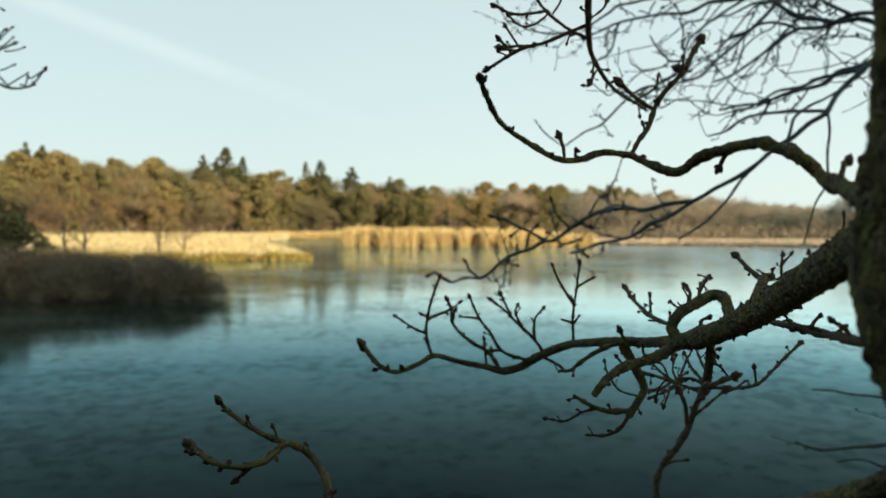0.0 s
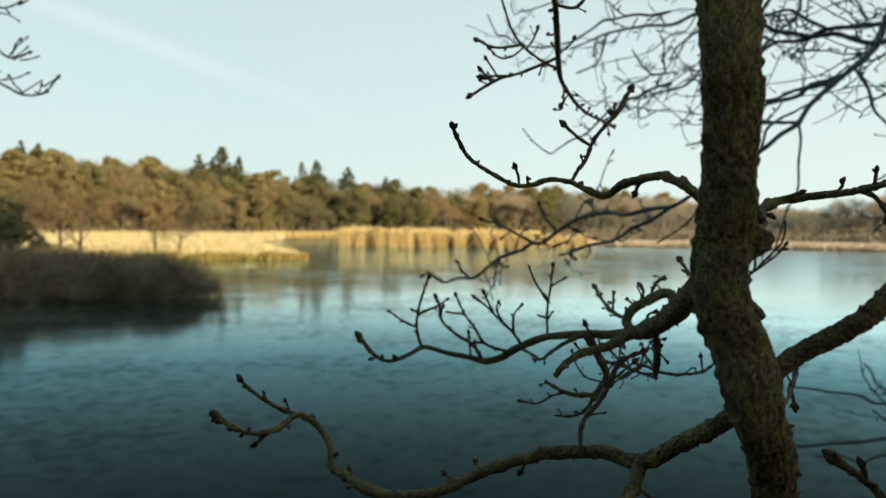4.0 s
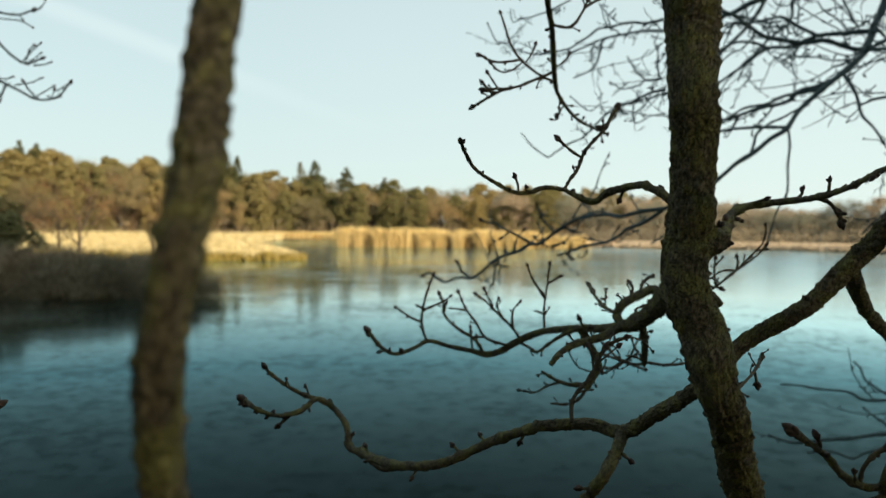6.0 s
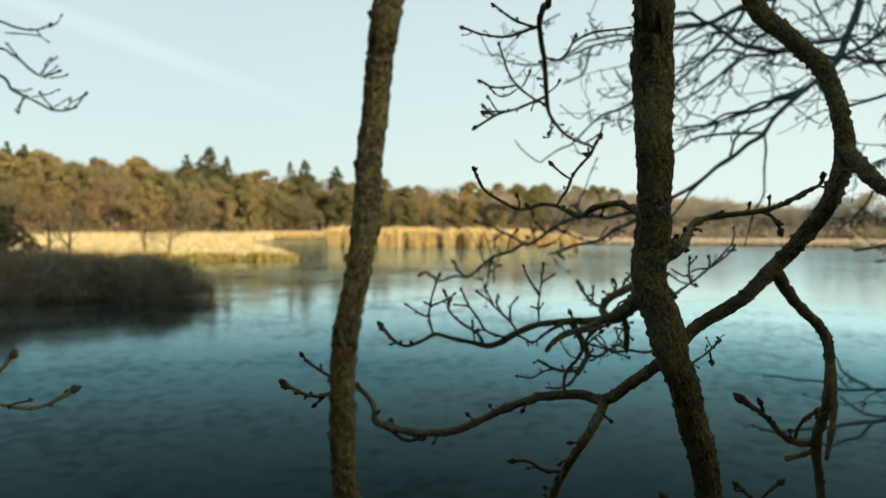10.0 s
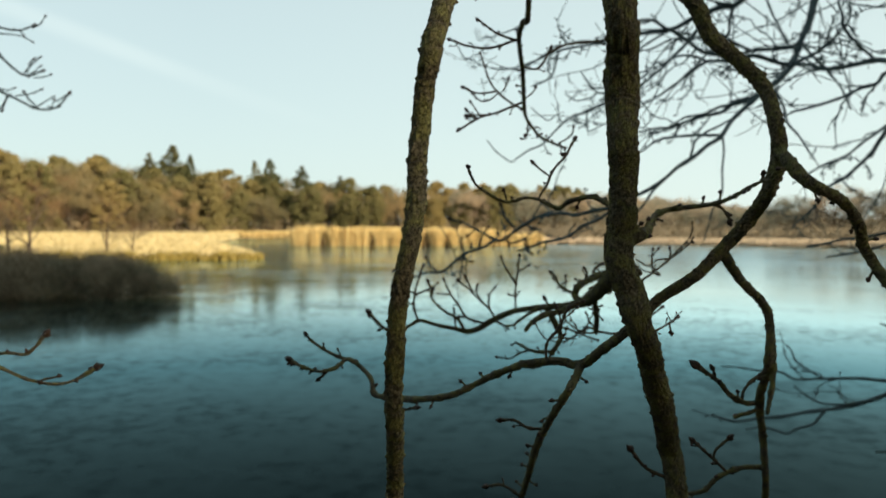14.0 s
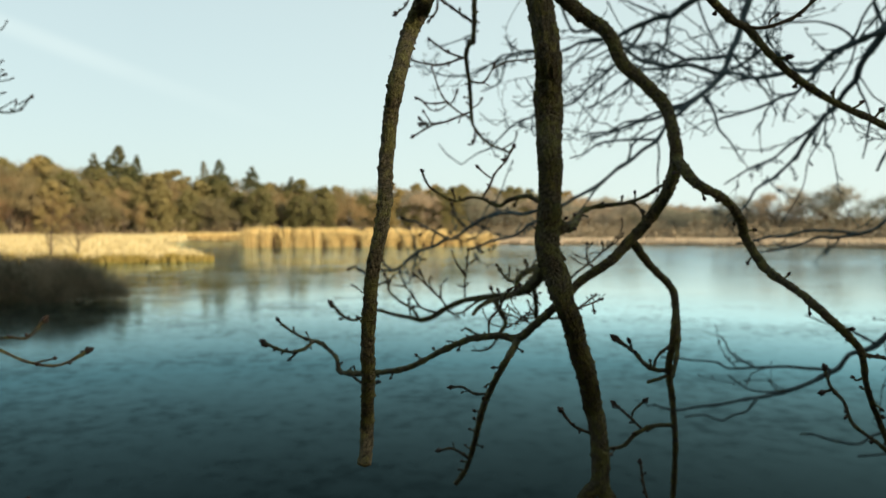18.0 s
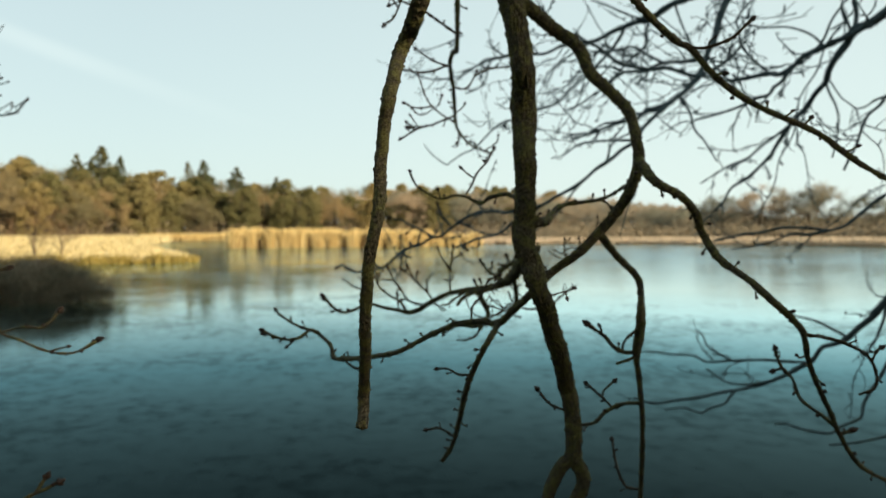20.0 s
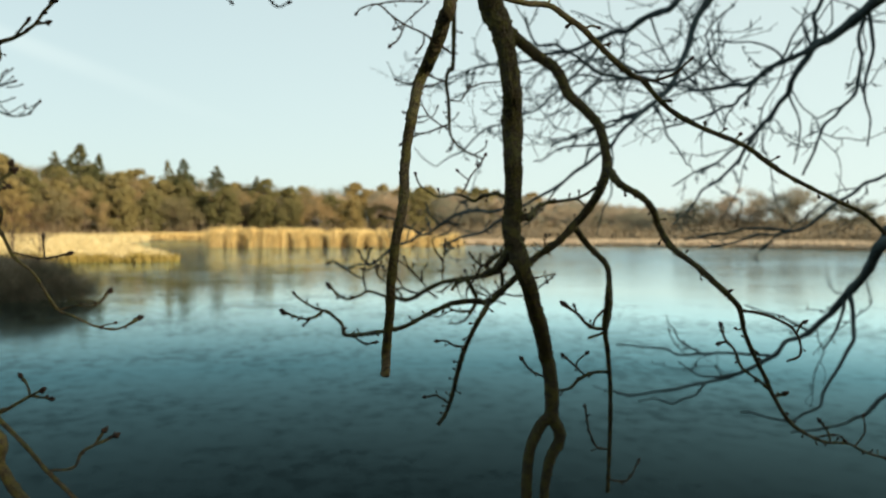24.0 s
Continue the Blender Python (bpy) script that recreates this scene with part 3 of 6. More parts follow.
# ---- reeds, sedge, grass ----
def blades(rng, x, y, z, height, width, bend, out=None):
    """Upright tapering blades, each bent to one side: two joined triangles and a tip."""
    n = len(x)
    a = rng.uniform(0, 2 * np.pi, n)
    h = height * rng.uniform(0.75, 1.1, n)
    lean = rng.normal(size=(n, 2)) * bend * h[:, None]
    if out is not None:
        lean = lean + out
    base = np.stack([x, y, z], 1)
    side = np.stack([np.cos(a), np.sin(a), 0 * a], 1) * (width * 0.5)
    mid = base + np.stack([lean[:, 0] * 0.35, lean[:, 1] * 0.35, h * 0.6], 1)
    tip = base + np.stack([lean[:, 0], lean[:, 1], h], 1)
    v = np.stack([base - side, base + side, mid + side * 1.1, mid - side * 1.1, tip], 1).reshape(-1, 3)
    o = np.arange(n)[:, None] * 5
    f = np.concatenate([o + [0, 1, 2], o + [0, 2, 3], o + [3, 2, 4]], 0)
    return v, f


def stuff(name, v, f, material, label, category):
    return tagged(new(name, soup(name, v, f, material)), label, category, kind="stuff")


def build_reeds():
    rng = np.random.RandomState(41)
    # island: close clumps with dark gaps between them at the water
    xs, ys, hs, fans = [], [], [], []
    front = np.cumsum(rng.uniform(1.7, 3.0, 20)) - 14.2
    for k in range(118):
        lead = k < len(front)
        cx = front[k] if lead else rng.uniform(-12.9, 19.8)
        if cx > 19.9:
            continue
        cy = 106.2 + rng.uniform(0, 0.5) if lead else 107.6 + rng.uniform(0, 1) ** 1.4 * 5.0
        n = rng.randint(150, 230) if lead else rng.randint(50, 100)
        top = (2.5 if lead else 2.78) - 0.017 * (cx + 12) - (0.5 if cx > 13 else 0) + rng.normal() * 0.13
        off = rng.normal(size=(n, 2)) * ((0.35, 0.25) if lead else (0.5, 0.4))
        far = np.hypot(off[:, 0], off[:, 1])
        xs.append(cx + off[:, 0])
        ys.append(cy + off[:, 1])
        hs.append(top * (1 - 0.22 * np.minimum(far, 1.2) ** 2))
        fans.append(off * (0.9 if lead else 0.4))
    x, y, h, fan = np.concatenate(xs), np.concatenate(ys), np.concatenate(hs), np.vstack(fans)
    v, f = blades(rng, x, y, np.full(len(x), -0.05), h, 0.045, 0.06, fan)
    stuff("reed_bed", v, f, REED, "golden dry reeds standing in the ice", "reeds")
    # brown stems low down between the clumps, coloured dark to stand in for shade
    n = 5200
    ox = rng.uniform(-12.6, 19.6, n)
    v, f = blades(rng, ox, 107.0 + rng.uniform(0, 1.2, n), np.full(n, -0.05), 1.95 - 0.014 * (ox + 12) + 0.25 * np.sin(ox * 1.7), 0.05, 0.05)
    stuff("old_reed_stems", v, f, REED_SHADE, "brown reed stems added as painted shade low between the clumps", "reeds")
    # plumes over the island
    k = rng.permutation(len(x))[:2600]
    v, f = blades(rng, x[k] + fan[k, 0] * 0.7, y[k] + fan[k, 1] * 0.7, h[k] * 0.84, np.full(len(k), 0.4), 0.08, 0.3)
    stuff("reed_plumes", v, f, REED, "golden feathery reed plumes", "reeds")
    # far strip before the wood
    n = 9000
    x = rng.uniform(-46, 12, n)
    y = np.interp(x, [-46, -37, -8, 10, 12], [203, 204, 203, 163, 158]) + rng.uniform(0, 8, n)
    v, f = blades(rng, x, y, np.full(n, 0.1), np.full(n, 2.0), 0.09, 0.06)
    stuff("reed_strip", v, f, REED, "thin band of dry reeds before the far wood", "reeds")


def build_sedge():
    rng = np.random.RandomState(42)
    n = 74000
    x = rng.uniform(-75, -8, n)
    y = 55 + rng.uniform(0, 1, n) ** 1.7 * 150
    d = shore_distance(x, y)
    keep = (d > 0.1) & (x > -0.62 * y - 5) & (x < -0.12 * y)
    x, y, d = x[keep], y[keep], d[keep]
    h = np.clip(0.5 + 0.012 * (y - 55), 0.5, 1.7) * (0.8 + 0.25 * np.sin(x * 0.9) * np.cos(y * 0.5))
    v, f = blades(rng, x, y, ground_height(x, y), h, 0.07, 0.35)
    stuff("sedge_marsh", v, f, SEDGE, "pale dry sedge of the marsh, bleached by frost and sun", "sedge")
    n = 9000
    x = rng.uniform(-32, -9, n)
    y = 55.3 + rng.uniform(0, 1, n) ** 2 * 3
    keep = shore_distance(x, y) > -0.25
    x, y = x[keep], y[keep]
    v, f = blades(rng, x, y, np.full(len(x), -0.02), 0.42 + 0.22 * np.sin(x * 2.3) * np.sin(x * 0.7 + 1) + 0.2 * rng.uniform(size=len(x)), 0.06, 0.5)
    stuff("sedge_edge", v, f, SEDGE_EDGE, "yellow-green sedge along the edge of the ice", "sedge")


def build_meadow():
    rng = np.random.RandomState(43)
    n = 26000
    s = rng.uniform(0, 1, n)
    px = np.interp(s, [0, 0.2, 0.4, 0.6, 0.8, 1], [10, 22, 40, 52, 57, 58])
    py = np.interp(s, [0, 0.2, 0.4, 0.6, 0.8, 1], [158, 118, 108, 92, 75, 55])
    out = rng.uniform(0, 1, n) ** 1.4 * 13
    x = px + out * 0.75 + rng.normal(size=n)
    y = py + out * 0.7 + rng.normal(size=n)
    keep = shore_distance(x, y) > 0.1
    x, y = x[keep], y[keep]
    v, f = blades(rng, x, y, ground_height(x, y) - 0.03, np.full(len(x), 0.75), 0.08, 0.3)
    stuff("bank_grass", v, f, MEADOW, "pale dry grass on the bank across the pond", "grass")


build_reeds()
build_sedge()
build_meadow()


def shrub(seed, spread, height):
    rng = np.random.RandomState(seed)
    ob = thing("willow_shrub", (0, 0, 0), "low grey-brown leafless shrub in shade at the water's edge", "shrub", "shrubs at the water")
    tubes, tips = [], []
    for k in range(22):
        a = rng.uniform(0, 6.28)
        out = rng.uniform(0.2, 1.0)
        w = np.array([math.cos(a) * out, math.sin(a) * out, rng.uniform(0.35, 0.9)])
        fork_out(rng, np.array([math.cos(a) * 0.3, math.sin(a) * 0.3, -0.1]), w / np.linalg.norm(w), height * 0.5, 0.014, 2, tubes, tips, 3, 0.4, 0.05)
    tagged(part("framework", joined("framework", tubes, SHRUB), ob), kind="stuff")
    tagged(part("twig_haze", tri_mesh("twig_haze", twig_slivers(rng, tips, 34, height * 0.42, 0.006), SHRUB), ob), kind="stuff")
    return ob


SHRUBS = [shrub(s, 1.6, 1.35) for s in (51, 52)]
plant(PINES[2], -15.8, 29.5, 3.4, 12.5, 1.0, 1.5)
plant(PINES[1], -17.6, 31.0, 4.4, 12.5, 2.0, 1.5)
for k, (x, y, h) in enumerate(((-8.0, 24.6, 0.98), (-8.9, 24.3, 1.10), (-9.6, 24.6, 1.16), (-10.7, 24.2, 1.22), (-11.8, 24.8, 1.25), (-12.9, 24.4, 1.22), (-14.2, 25, 1.35), (-9.0, 26, 1.05), (-10.4, 26.4, 1.1), (-12.2, 26.6, 1.2), (-15.4, 25.6, 1.5), (-16.8, 26, 1.7), (-7.7, 24.2, 0.75), (-7.25, 24.5, 0.60), (-8.4, 24.0, 0.82))):
    m = pose(x, y, -0.05, 0, 0, 77 * k)
    sc = h / 1.25
    if k < 2:
        SHRUBS[k].matrix_basis = m @ Matrix.Diagonal((sc, sc, sc, 1))
    else:
        copy_thing(SHRUBS[k % 2], m).scale = (sc, sc, sc)

# ---- the overhanging trees ----
OWNERS = {
    "oak": (thing("oak_tree", (0.95, -3.6, 0.2), "leafless oak with mossy limbs hanging over the water", "tree"), BARK),
    "alder": (thing("alder_tree", (-2.45, 1.2, -0.3), "leafless alder leaning over the bank with budding twigs", "tree"), BARK_TWIG),
    "beech": (thing("beech_tree", (4.65, 3.2, -0.2), "leafless dark tree with fine drooping twigs over the pond", "tree"), BARK_FAR),
}
part("trunk", tube_mesh("trunk", [(0.95, -3.6, 0.1, 0.34), (0.96, -3.6, 0.6, 0.25), (0.93, -3.55, 2.7, 0.20), (1.0, -3.6, 5.5, 0.15), (1.1, -3.8, 8.5, 0.06)], 0.08, 28, BARK, (0.95, -3.6, 0.2), 0.1, 3), OWNERS["oak"][0])
part("trunk", tube_mesh("trunk", [(-2.45, 1.2, -0.6, 0.16), (-2.42, 1.2, 0.2, 0.11), (-2.38, 1.2, 2.0, 0.09), (-2.45, 1.25, 4.2, 0.05), (-2.5, 1.2, 6.0, 0.02)], 0.06, 18, BARK_TREE, (-2.45, 1.2, -0.3), 0.08, 5), OWNERS["alder"][0])
part("trunk", tube_mesh("trunk", [(4.65, 3.2, -0.6, 0.24), (4.63, 3.2, 0.3, 0.18), (4.62, 3.2, 3.0, 0.15), (4.6, 3.22, 5.6, 0.11), (4.5, 3.1, 8.5, 0.04)], 0.08, 20, BARK_FAR, (4.65, 3.2, -0.2), 0.05, 6), OWNERS["beech"][0])


def bud_mesh(seed):
    """A tight cluster of pointed, scaly buds, one unit long."""
    rng = np.random.RandomState(seed)
    bm = bmesh.new()
    for k in range(4):
        size = 1.0 if k == 0 else rng.uniform(0.62, 0.9)
        tilt = pose(0, 0, 0 if k == 0 else -0.1, 0, 0 if k == 0 else rng.uniform(28, 62), k * 110 + rng.uniform(-25, 25))
        rings, sides = [(0.0, 0.22), (0.14, 0.31), (0.34, 0.36), (0.55, 0.32), (0.80, 0.17)], 7
        loops = []
        for i, (h, r) in enumerate(rings):
            loops.append([bm.verts.new(tilt @ (size * Vector((math.cos(j * 0.8976 + i * 0.45) * r * (1.06 if (i + j) % 2 else 0.94), math.sin(j * 0.8976 + i * 0.45) * r, h)))) for j in range(sides)])
        top = bm.verts.new(tilt @ Vector((0, 0, size)))
        for a, b in zip(loops[:-1], loops[1:]):
            for j in range(sides):
                bm.faces.new((a[j], a[(j + 1) % sides], b[(j + 1) % sides], b[j]))
        for j in range(sides):
            bm.faces.new((loops[-1][j], loops[-1][(j + 1) % sides], top))
    me = bpy.data.meshes.new("bud")
    bm.to_mesh(me)
    bm.free()
    me.materials.append(BUD)
    me.polygons.foreach_set("use_smooth", np.ones(len(me.polygons), bool))
    return me


BUDS = [bud_mesh(s) for s in (61, 62, 63)]
GROWN = {}
rng_bud = np.random.RandomState(64)


def put_bud(holder, origin, at, way, size):
    ob = part("bud", BUDS[rng_bud.randint(3)], holder)
    q = Vector(way).to_track_quat("Z", "Y")
    ob.matrix_basis = Matrix.LocRotScale(Vector(at) - Vector(origin), q, (size, size, size)) @ pose(0, 0, 0, 0, 0, rng_bud.uniform(0, 360))


def grow(key, parent, nodes, tip=False):
    """One limb, branch or twig along a smooth line of (x, y, z, radius in mm), sprung from a tree or from another branch."""
    if parent in OWNERS:
        owner, holder, name = parent, OWNERS[parent][0], "limb"
    else:
        owner, holder = GROWN[parent][0], GROWN[parent][1]
        name = "branch" if nodes[0][3] > 5 else "twig"
    origin = tuple(OWNERS[owner][0].location)
    pts = [(x, y, z, r / 1000) for x, y, z, r in nodes]
    big = max(p[3] for p in pts[len(pts) // 2:])
    far = owner == "beech"
    seed = sum(ord(ch) * (i + 3) for i, ch in enumerate(key))
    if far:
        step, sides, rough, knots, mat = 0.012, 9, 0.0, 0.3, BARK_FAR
        bend = np.random.RandomState(seed)
        bent = [pts[0]]
        for p, q in zip(pts[:-1], pts[1:]):
            length = math.dist(p[:3], q[:3])
            off = bend.normal(size=3) * min(0.05 * length, 0.012)
            bent += [tuple((p[i] + q[i]) / 2 + off[i] for i in range(3)) + ((p[3] + q[3]) / 2,), q]
        pts = [(x, y, z, r * 0.95) for x, y, z, r in bent]
    elif big > 0.012:
        step, sides, rough, knots, mat = 0.0017, 105, 0.20, 0.0, BARK
    elif big > 0.0068:
        step, sides, rough, knots, mat = 0.0014, 60, 0.30, 0.0, BARK
    elif big > 0.0045:
        step, sides, rough, knots, mat = 0.0015, 36, 0.38, 0.12, BARK
    else:
        step, sides, rough, knots, mat = 0.0018, 12, 0.40, 0.42, BARK if big > 0.0028 else BARK_TWIG
    if owner == "alder":
        step = 0.006
    if key == "over":
        step, sides = 0.02, 24
    # outlying alder twigs take the bark with the painted sky tint
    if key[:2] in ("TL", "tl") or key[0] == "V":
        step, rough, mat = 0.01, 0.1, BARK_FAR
    ob = part(name, tube_mesh(name, pts, step, sides, mat, origin, rough, seed, knots), holder)
    root = ob if parent in OWNERS or GROWN[parent][2] else holder
    GROWN[key] = (owner, root, parent in OWNERS, pts)
    if tip:
        c = np.array(pts)
        d = c[-1, :3] - c[-2, :3]
        d /= np.linalg.norm(d)
        r = max(c[-1, 3], 0.0014)
        put_bud(root, origin, c[-1, :3] - d * r, d, r * 4.4)
        q = spline(pts, 0.004)
        for k in range(len(q) - 4, 6, -rng_bud.randint(5, 9)):
            if len(q) - k > 26:
                break
            w = np.cross(d, rng_bud.normal(size=3))
            w = w / np.linalg.norm(w) + d * 0.7
            put_bud(root, origin, q[k, :3] + w * r * 0.4, w / np.linalg.norm(w), r * rng_bud.uniform(1.9, 3.0))
    if owner == "oak" and big < 0.0068 and key != "over":
        add_spurs(root, origin, pts, mat, seed)
    return ob


def add_spurs(holder, origin, pts, mat, seed):
    """Short side spurs, each with a bud on its end."""
    rng = np.random.RandomState(seed + 21)
    q = spline(pts, 0.004)
    i = rng.randint(5, 9)
    while i < len(q) - 3:
        d = q[i + 1, :3] - q[i - 1, :3]
        d /= np.linalg.norm(d) + 1e-9
        w = np.cross(d, rng.normal(size=3))
        w = w / np.linalg.norm(w) + d * 0.8 + np.array([0, 0, 0.25])
        w /= np.linalg.norm(w)
        r = float(np.clip(q[i, 3] * 0.5, 0.0008, 0.0017))
        ln = rng.uniform(0.005, 0.017)
        a = q[i, :3]
        e = a + w * (q[i, 3] + ln)
        mid = (a + e) / 2 + rng.normal(size=3) * ln * 0.12
        part("spur", tube_mesh("spur", [(*a, r * 1.25), (*mid, r), (*e, r * 0.85)], 0.002, 7, mat, origin, 0.3, seed + i, 0.3), holder)
        put_bud(holder, origin, e - w * r, w, r * rng.uniform(3.2, 4.4))
        i += rng.randint(7, 16)


grow("over", "oak", [(0.92, -3.5, 2.75, 75), (0.8, -2.4, 2.98, 62), (0.4, -1.0, 3.05, 48), (0.12, -0.3, 2.95, 38), (0.05, 0.02, 2.8, 33)])
grow("B", "oak", [(0.050, 0.020, 2.800, 33.0), (0.090, 0.150, 2.640, 30.0), (0.115, 0.235, 2.500, 28.0), (0.139, 0.306, 2.409, 26.5), (0.159, 0.302, 2.356, 23.4), (0.170, 0.299, 2.303, 20.2), (0.178, 0.296, 2.238, 19.6), (0.183, 0.312, 2.216, 20.0), (0.186, 0.326, 2.192, 20.3), (0.189, 0.333, 2.166, 21.4), (0.187, 0.326, 2.137, 18.7), (0.185, 0.316, 2.109, 18.5), (0.188, 0.322, 2.082, 18.4), (0.189, 0.327, 2.055, 18.0), (0.189, 0.330, 2.027, 19.4), (0.190, 0.337, 2.005, 20.2), (0.186, 0.335, 1.983, 18.7), (0.190, 0.334, 1.960, 18.5), (0.199, 0.334, 1.938, 19.0), (0.204, 0.328, 1.916, 18.1), (0.211, 0.332, 1.893, 15.9), (0.229, 0.359, 1.866, 16.8), (0.246, 0.392, 1.835, 16.5), (0.262, 0.424, 1.803, 16.9), (0.281, 0.456, 1.769, 17.0), (0.300, 0.496, 1.724, 16.6), (0.313, 0.520, 1.696, 16.6), (0.318, 0.519, 1.677, 16.4), (0.324, 0.516, 1.615, 16.7), (0.323, 0.515, 1.572, 16.1)])
grow("A", "oak", [(0.070, -0.060, 2.780, 15.0), (0.050, -0.060, 2.600, 14.0), (0.030, -0.050, 2.440, 12.5), (-0.007, -0.104, 2.288, 10.4), (-0.011, -0.083, 2.270, 10.2), (-0.015, -0.061, 2.251, 10.1), (-0.021, -0.039, 2.232, 9.9), (-0.028, -0.015, 2.213, 9.6), (-0.038, -0.008, 2.190, 9.1), (-0.047, -0.034, 2.160, 8.6), (-0.054, -0.049, 2.132, 8.3), (-0.058, -0.039, 2.109, 8.1), (-0.060, -0.037, 2.083, 7.7), (-0.063, -0.041, 2.057, 7.4), (-0.064, -0.047, 2.031, 7.3), (-0.067, -0.054, 2.005, 7.2), (-0.072, -0.052, 1.981, 7.2), (-0.076, -0.043, 1.955, 7.2), (-0.078, -0.033, 1.929, 7.3), (-0.080, -0.018, 1.903, 7.4), (-0.080, -0.005, 1.876, 7.3), (-0.079, 0.015, 1.847, 7.2), (-0.079, 0.047, 1.816, 7.4), (-0.079, 0.074, 1.784, 7.5), (-0.082, 0.058, 1.749, 6.8)])
grow("E", "oak", [(0.100, -0.300, 2.930, 9.0), (0.000, -0.220, 2.550, 7.0), (-0.012, -0.190, 2.340, 5.5), (0.030, -0.204, 2.274, 4.6), (0.067, -0.206, 2.259, 3.8), (0.108, -0.178, 2.265, 3.9), (0.139, -0.154, 2.258, 4.0), (0.170, -0.130, 2.250, 4.2), (0.205, -0.100, 2.235, 4.3), (0.242, -0.069, 2.219, 4.4), (0.280, -0.041, 2.205, 4.2), (0.301, -0.032, 2.199, 4.2), (0.321, -0.038, 2.173, 3.8), (0.357, -0.029, 2.150, 3.9), (0.430, 0.023, 2.136, 4.1), (0.522, 0.065, 2.115, 4.2), (0.568, 0.072, 2.088, 4.7), (0.613, 0.078, 2.065, 3.9), (0.670, 0.084, 2.041, 3.5), (0.728, 0.090, 2.018, 3.5), (0.763, 0.093, 2.003, 3.6), (0.811, 0.100, 1.968, 3.2)])
grow("K1", "oak", [(0.080, -0.020, 2.700, 11.0), (0.100, 0.300, 2.920, 10.0), (0.130, 0.620, 2.720, 8.0), (0.161, 0.835, 2.420, 5.4), (0.160, 0.893, 2.394, 5.2), (0.160, 0.942, 2.374, 4.9), (0.184, 1.042, 2.329, 4.7), (0.204, 1.149, 2.277, 4.4), (0.223, 1.210, 2.254, 3.4), (0.276, 1.319, 2.229, 3.0), (0.363, 1.472, 2.222, 2.6)], tip=True)
grow("Bl", "B", [(0.323, 0.515, 1.572, 15.0), (0.299, 0.520, 1.548, 13.4), (0.277, 0.522, 1.498, 12.5), (0.269, 0.522, 1.430, 12.5), (0.268, 0.521, 1.391, 11.7), (0.264, 0.521, 1.331, 10.8)])
grow("Br", "B", [(0.323, 0.515, 1.572, 15.0), (0.341, 0.512, 1.526, 13.5), (0.320, 0.515, 1.477, 12.0), (0.310, 0.515, 1.430, 11.2), (0.307, 0.515, 1.390, 11.2), (0.298, 0.515, 1.331, 10.5)])
grow("C", "B", [(0.156, 0.302, 2.364, 13.3), (0.256, 0.420, 2.337, 11.9), (0.300, 0.409, 2.302, 11.4), (0.320, 0.396, 2.254, 11.3), (0.345, 0.381, 2.224, 10.8), (0.374, 0.362, 2.183, 10.2), (0.376, 0.335, 2.135, 10.0), (0.378, 0.330, 2.096, 10.0), (0.358, 0.318, 2.051, 9.4), (0.343, 0.339, 2.018, 9.0), (0.318, 0.352, 1.985, 9.1), (0.285, 0.356, 1.951, 8.1), (0.251, 0.380, 1.923, 7.6), (0.209, 0.378, 1.884, 7.0), (0.192, 0.425, 1.855, 6.9), (0.175, 0.479, 1.825, 6.8), (0.148, 0.505, 1.826, 6.3), (0.103, 0.521, 1.820, 6.0)])
grow("C_end", "C", [(0.103, 0.521, 1.820, 6.0), (0.060, 0.560, 1.795, 5.6), (0.007, 0.588, 1.764, 5.1), (-0.045, 0.645, 1.746, 5.2), (-0.095, 0.779, 1.723, 5.5), (-0.114, 0.817, 1.721, 5.0), (-0.120, 0.834, 1.743, 4.4), (-0.140, 0.863, 1.761, 4.5), (-0.162, 0.854, 1.777, 3.8), (-0.183, 0.835, 1.765, 3.8), (-0.210, 0.826, 1.760, 3.1), (-0.237, 0.826, 1.767, 3.1), (-0.265, 0.847, 1.778, 3.8)], tip=True)
grow("C2", "C", [(0.175, 0.477, 1.826, 6.0), (0.158, 0.440, 1.812, 5.8), (0.143, 0.425, 1.795, 5.6), (0.135, 0.494, 1.746, 5.4), (0.136, 0.600, 1.682, 5.7), (0.140, 0.735, 1.578, 5.5), (0.132, 0.770, 1.529, 5.0), (0.113, 0.781, 1.497, 5.0)])
grow("S", "C", [(0.318, 0.352, 1.985, 6.9), (0.392, 0.462, 1.938, 6.5), (0.433, 0.487, 1.907, 6.6), (0.441, 0.482, 1.876, 6.6), (0.433, 0.469, 1.828, 6.6), (0.450, 0.531, 1.760, 6.8), (0.464, 0.551, 1.706, 5.7), (0.477, 0.568, 1.626, 5.2), (0.506, 0.643, 1.530, 5.4), (0.541, 0.741, 1.422, 5.1), (0.582, 0.861, 1.282, 5.4)])
grow("D", "C", [(0.377, 0.331, 2.105, 8.4), (0.381, 0.273, 2.065, 7.7), (0.419, 0.270, 2.043, 7.2), (0.467, 0.314, 2.018, 7.0), (0.485, 0.328, 1.985, 7.1), (0.502, 0.300, 1.941, 6.5), (0.522, 0.257, 1.914, 6.3), (0.552, 0.226, 1.878, 6.2), (0.601, 0.241, 1.839, 5.8), (0.620, 0.254, 1.819, 4.9), (0.648, 0.286, 1.773, 4.5), (0.693, 0.329, 1.721, 4.6), (0.752, 0.386, 1.663, 4.8), (0.797, 0.426, 1.612, 4.4), (0.857, 0.468, 1.551, 4.5), (0.909, 0.494, 1.517, 4.1), (0.990, 0.530, 1.481, 3.6), (1.072, 0.563, 1.466, 3.0), (1.138, 0.592, 1.435, 3.1), (1.223, 0.625, 1.406, 2.5)], tip=True)
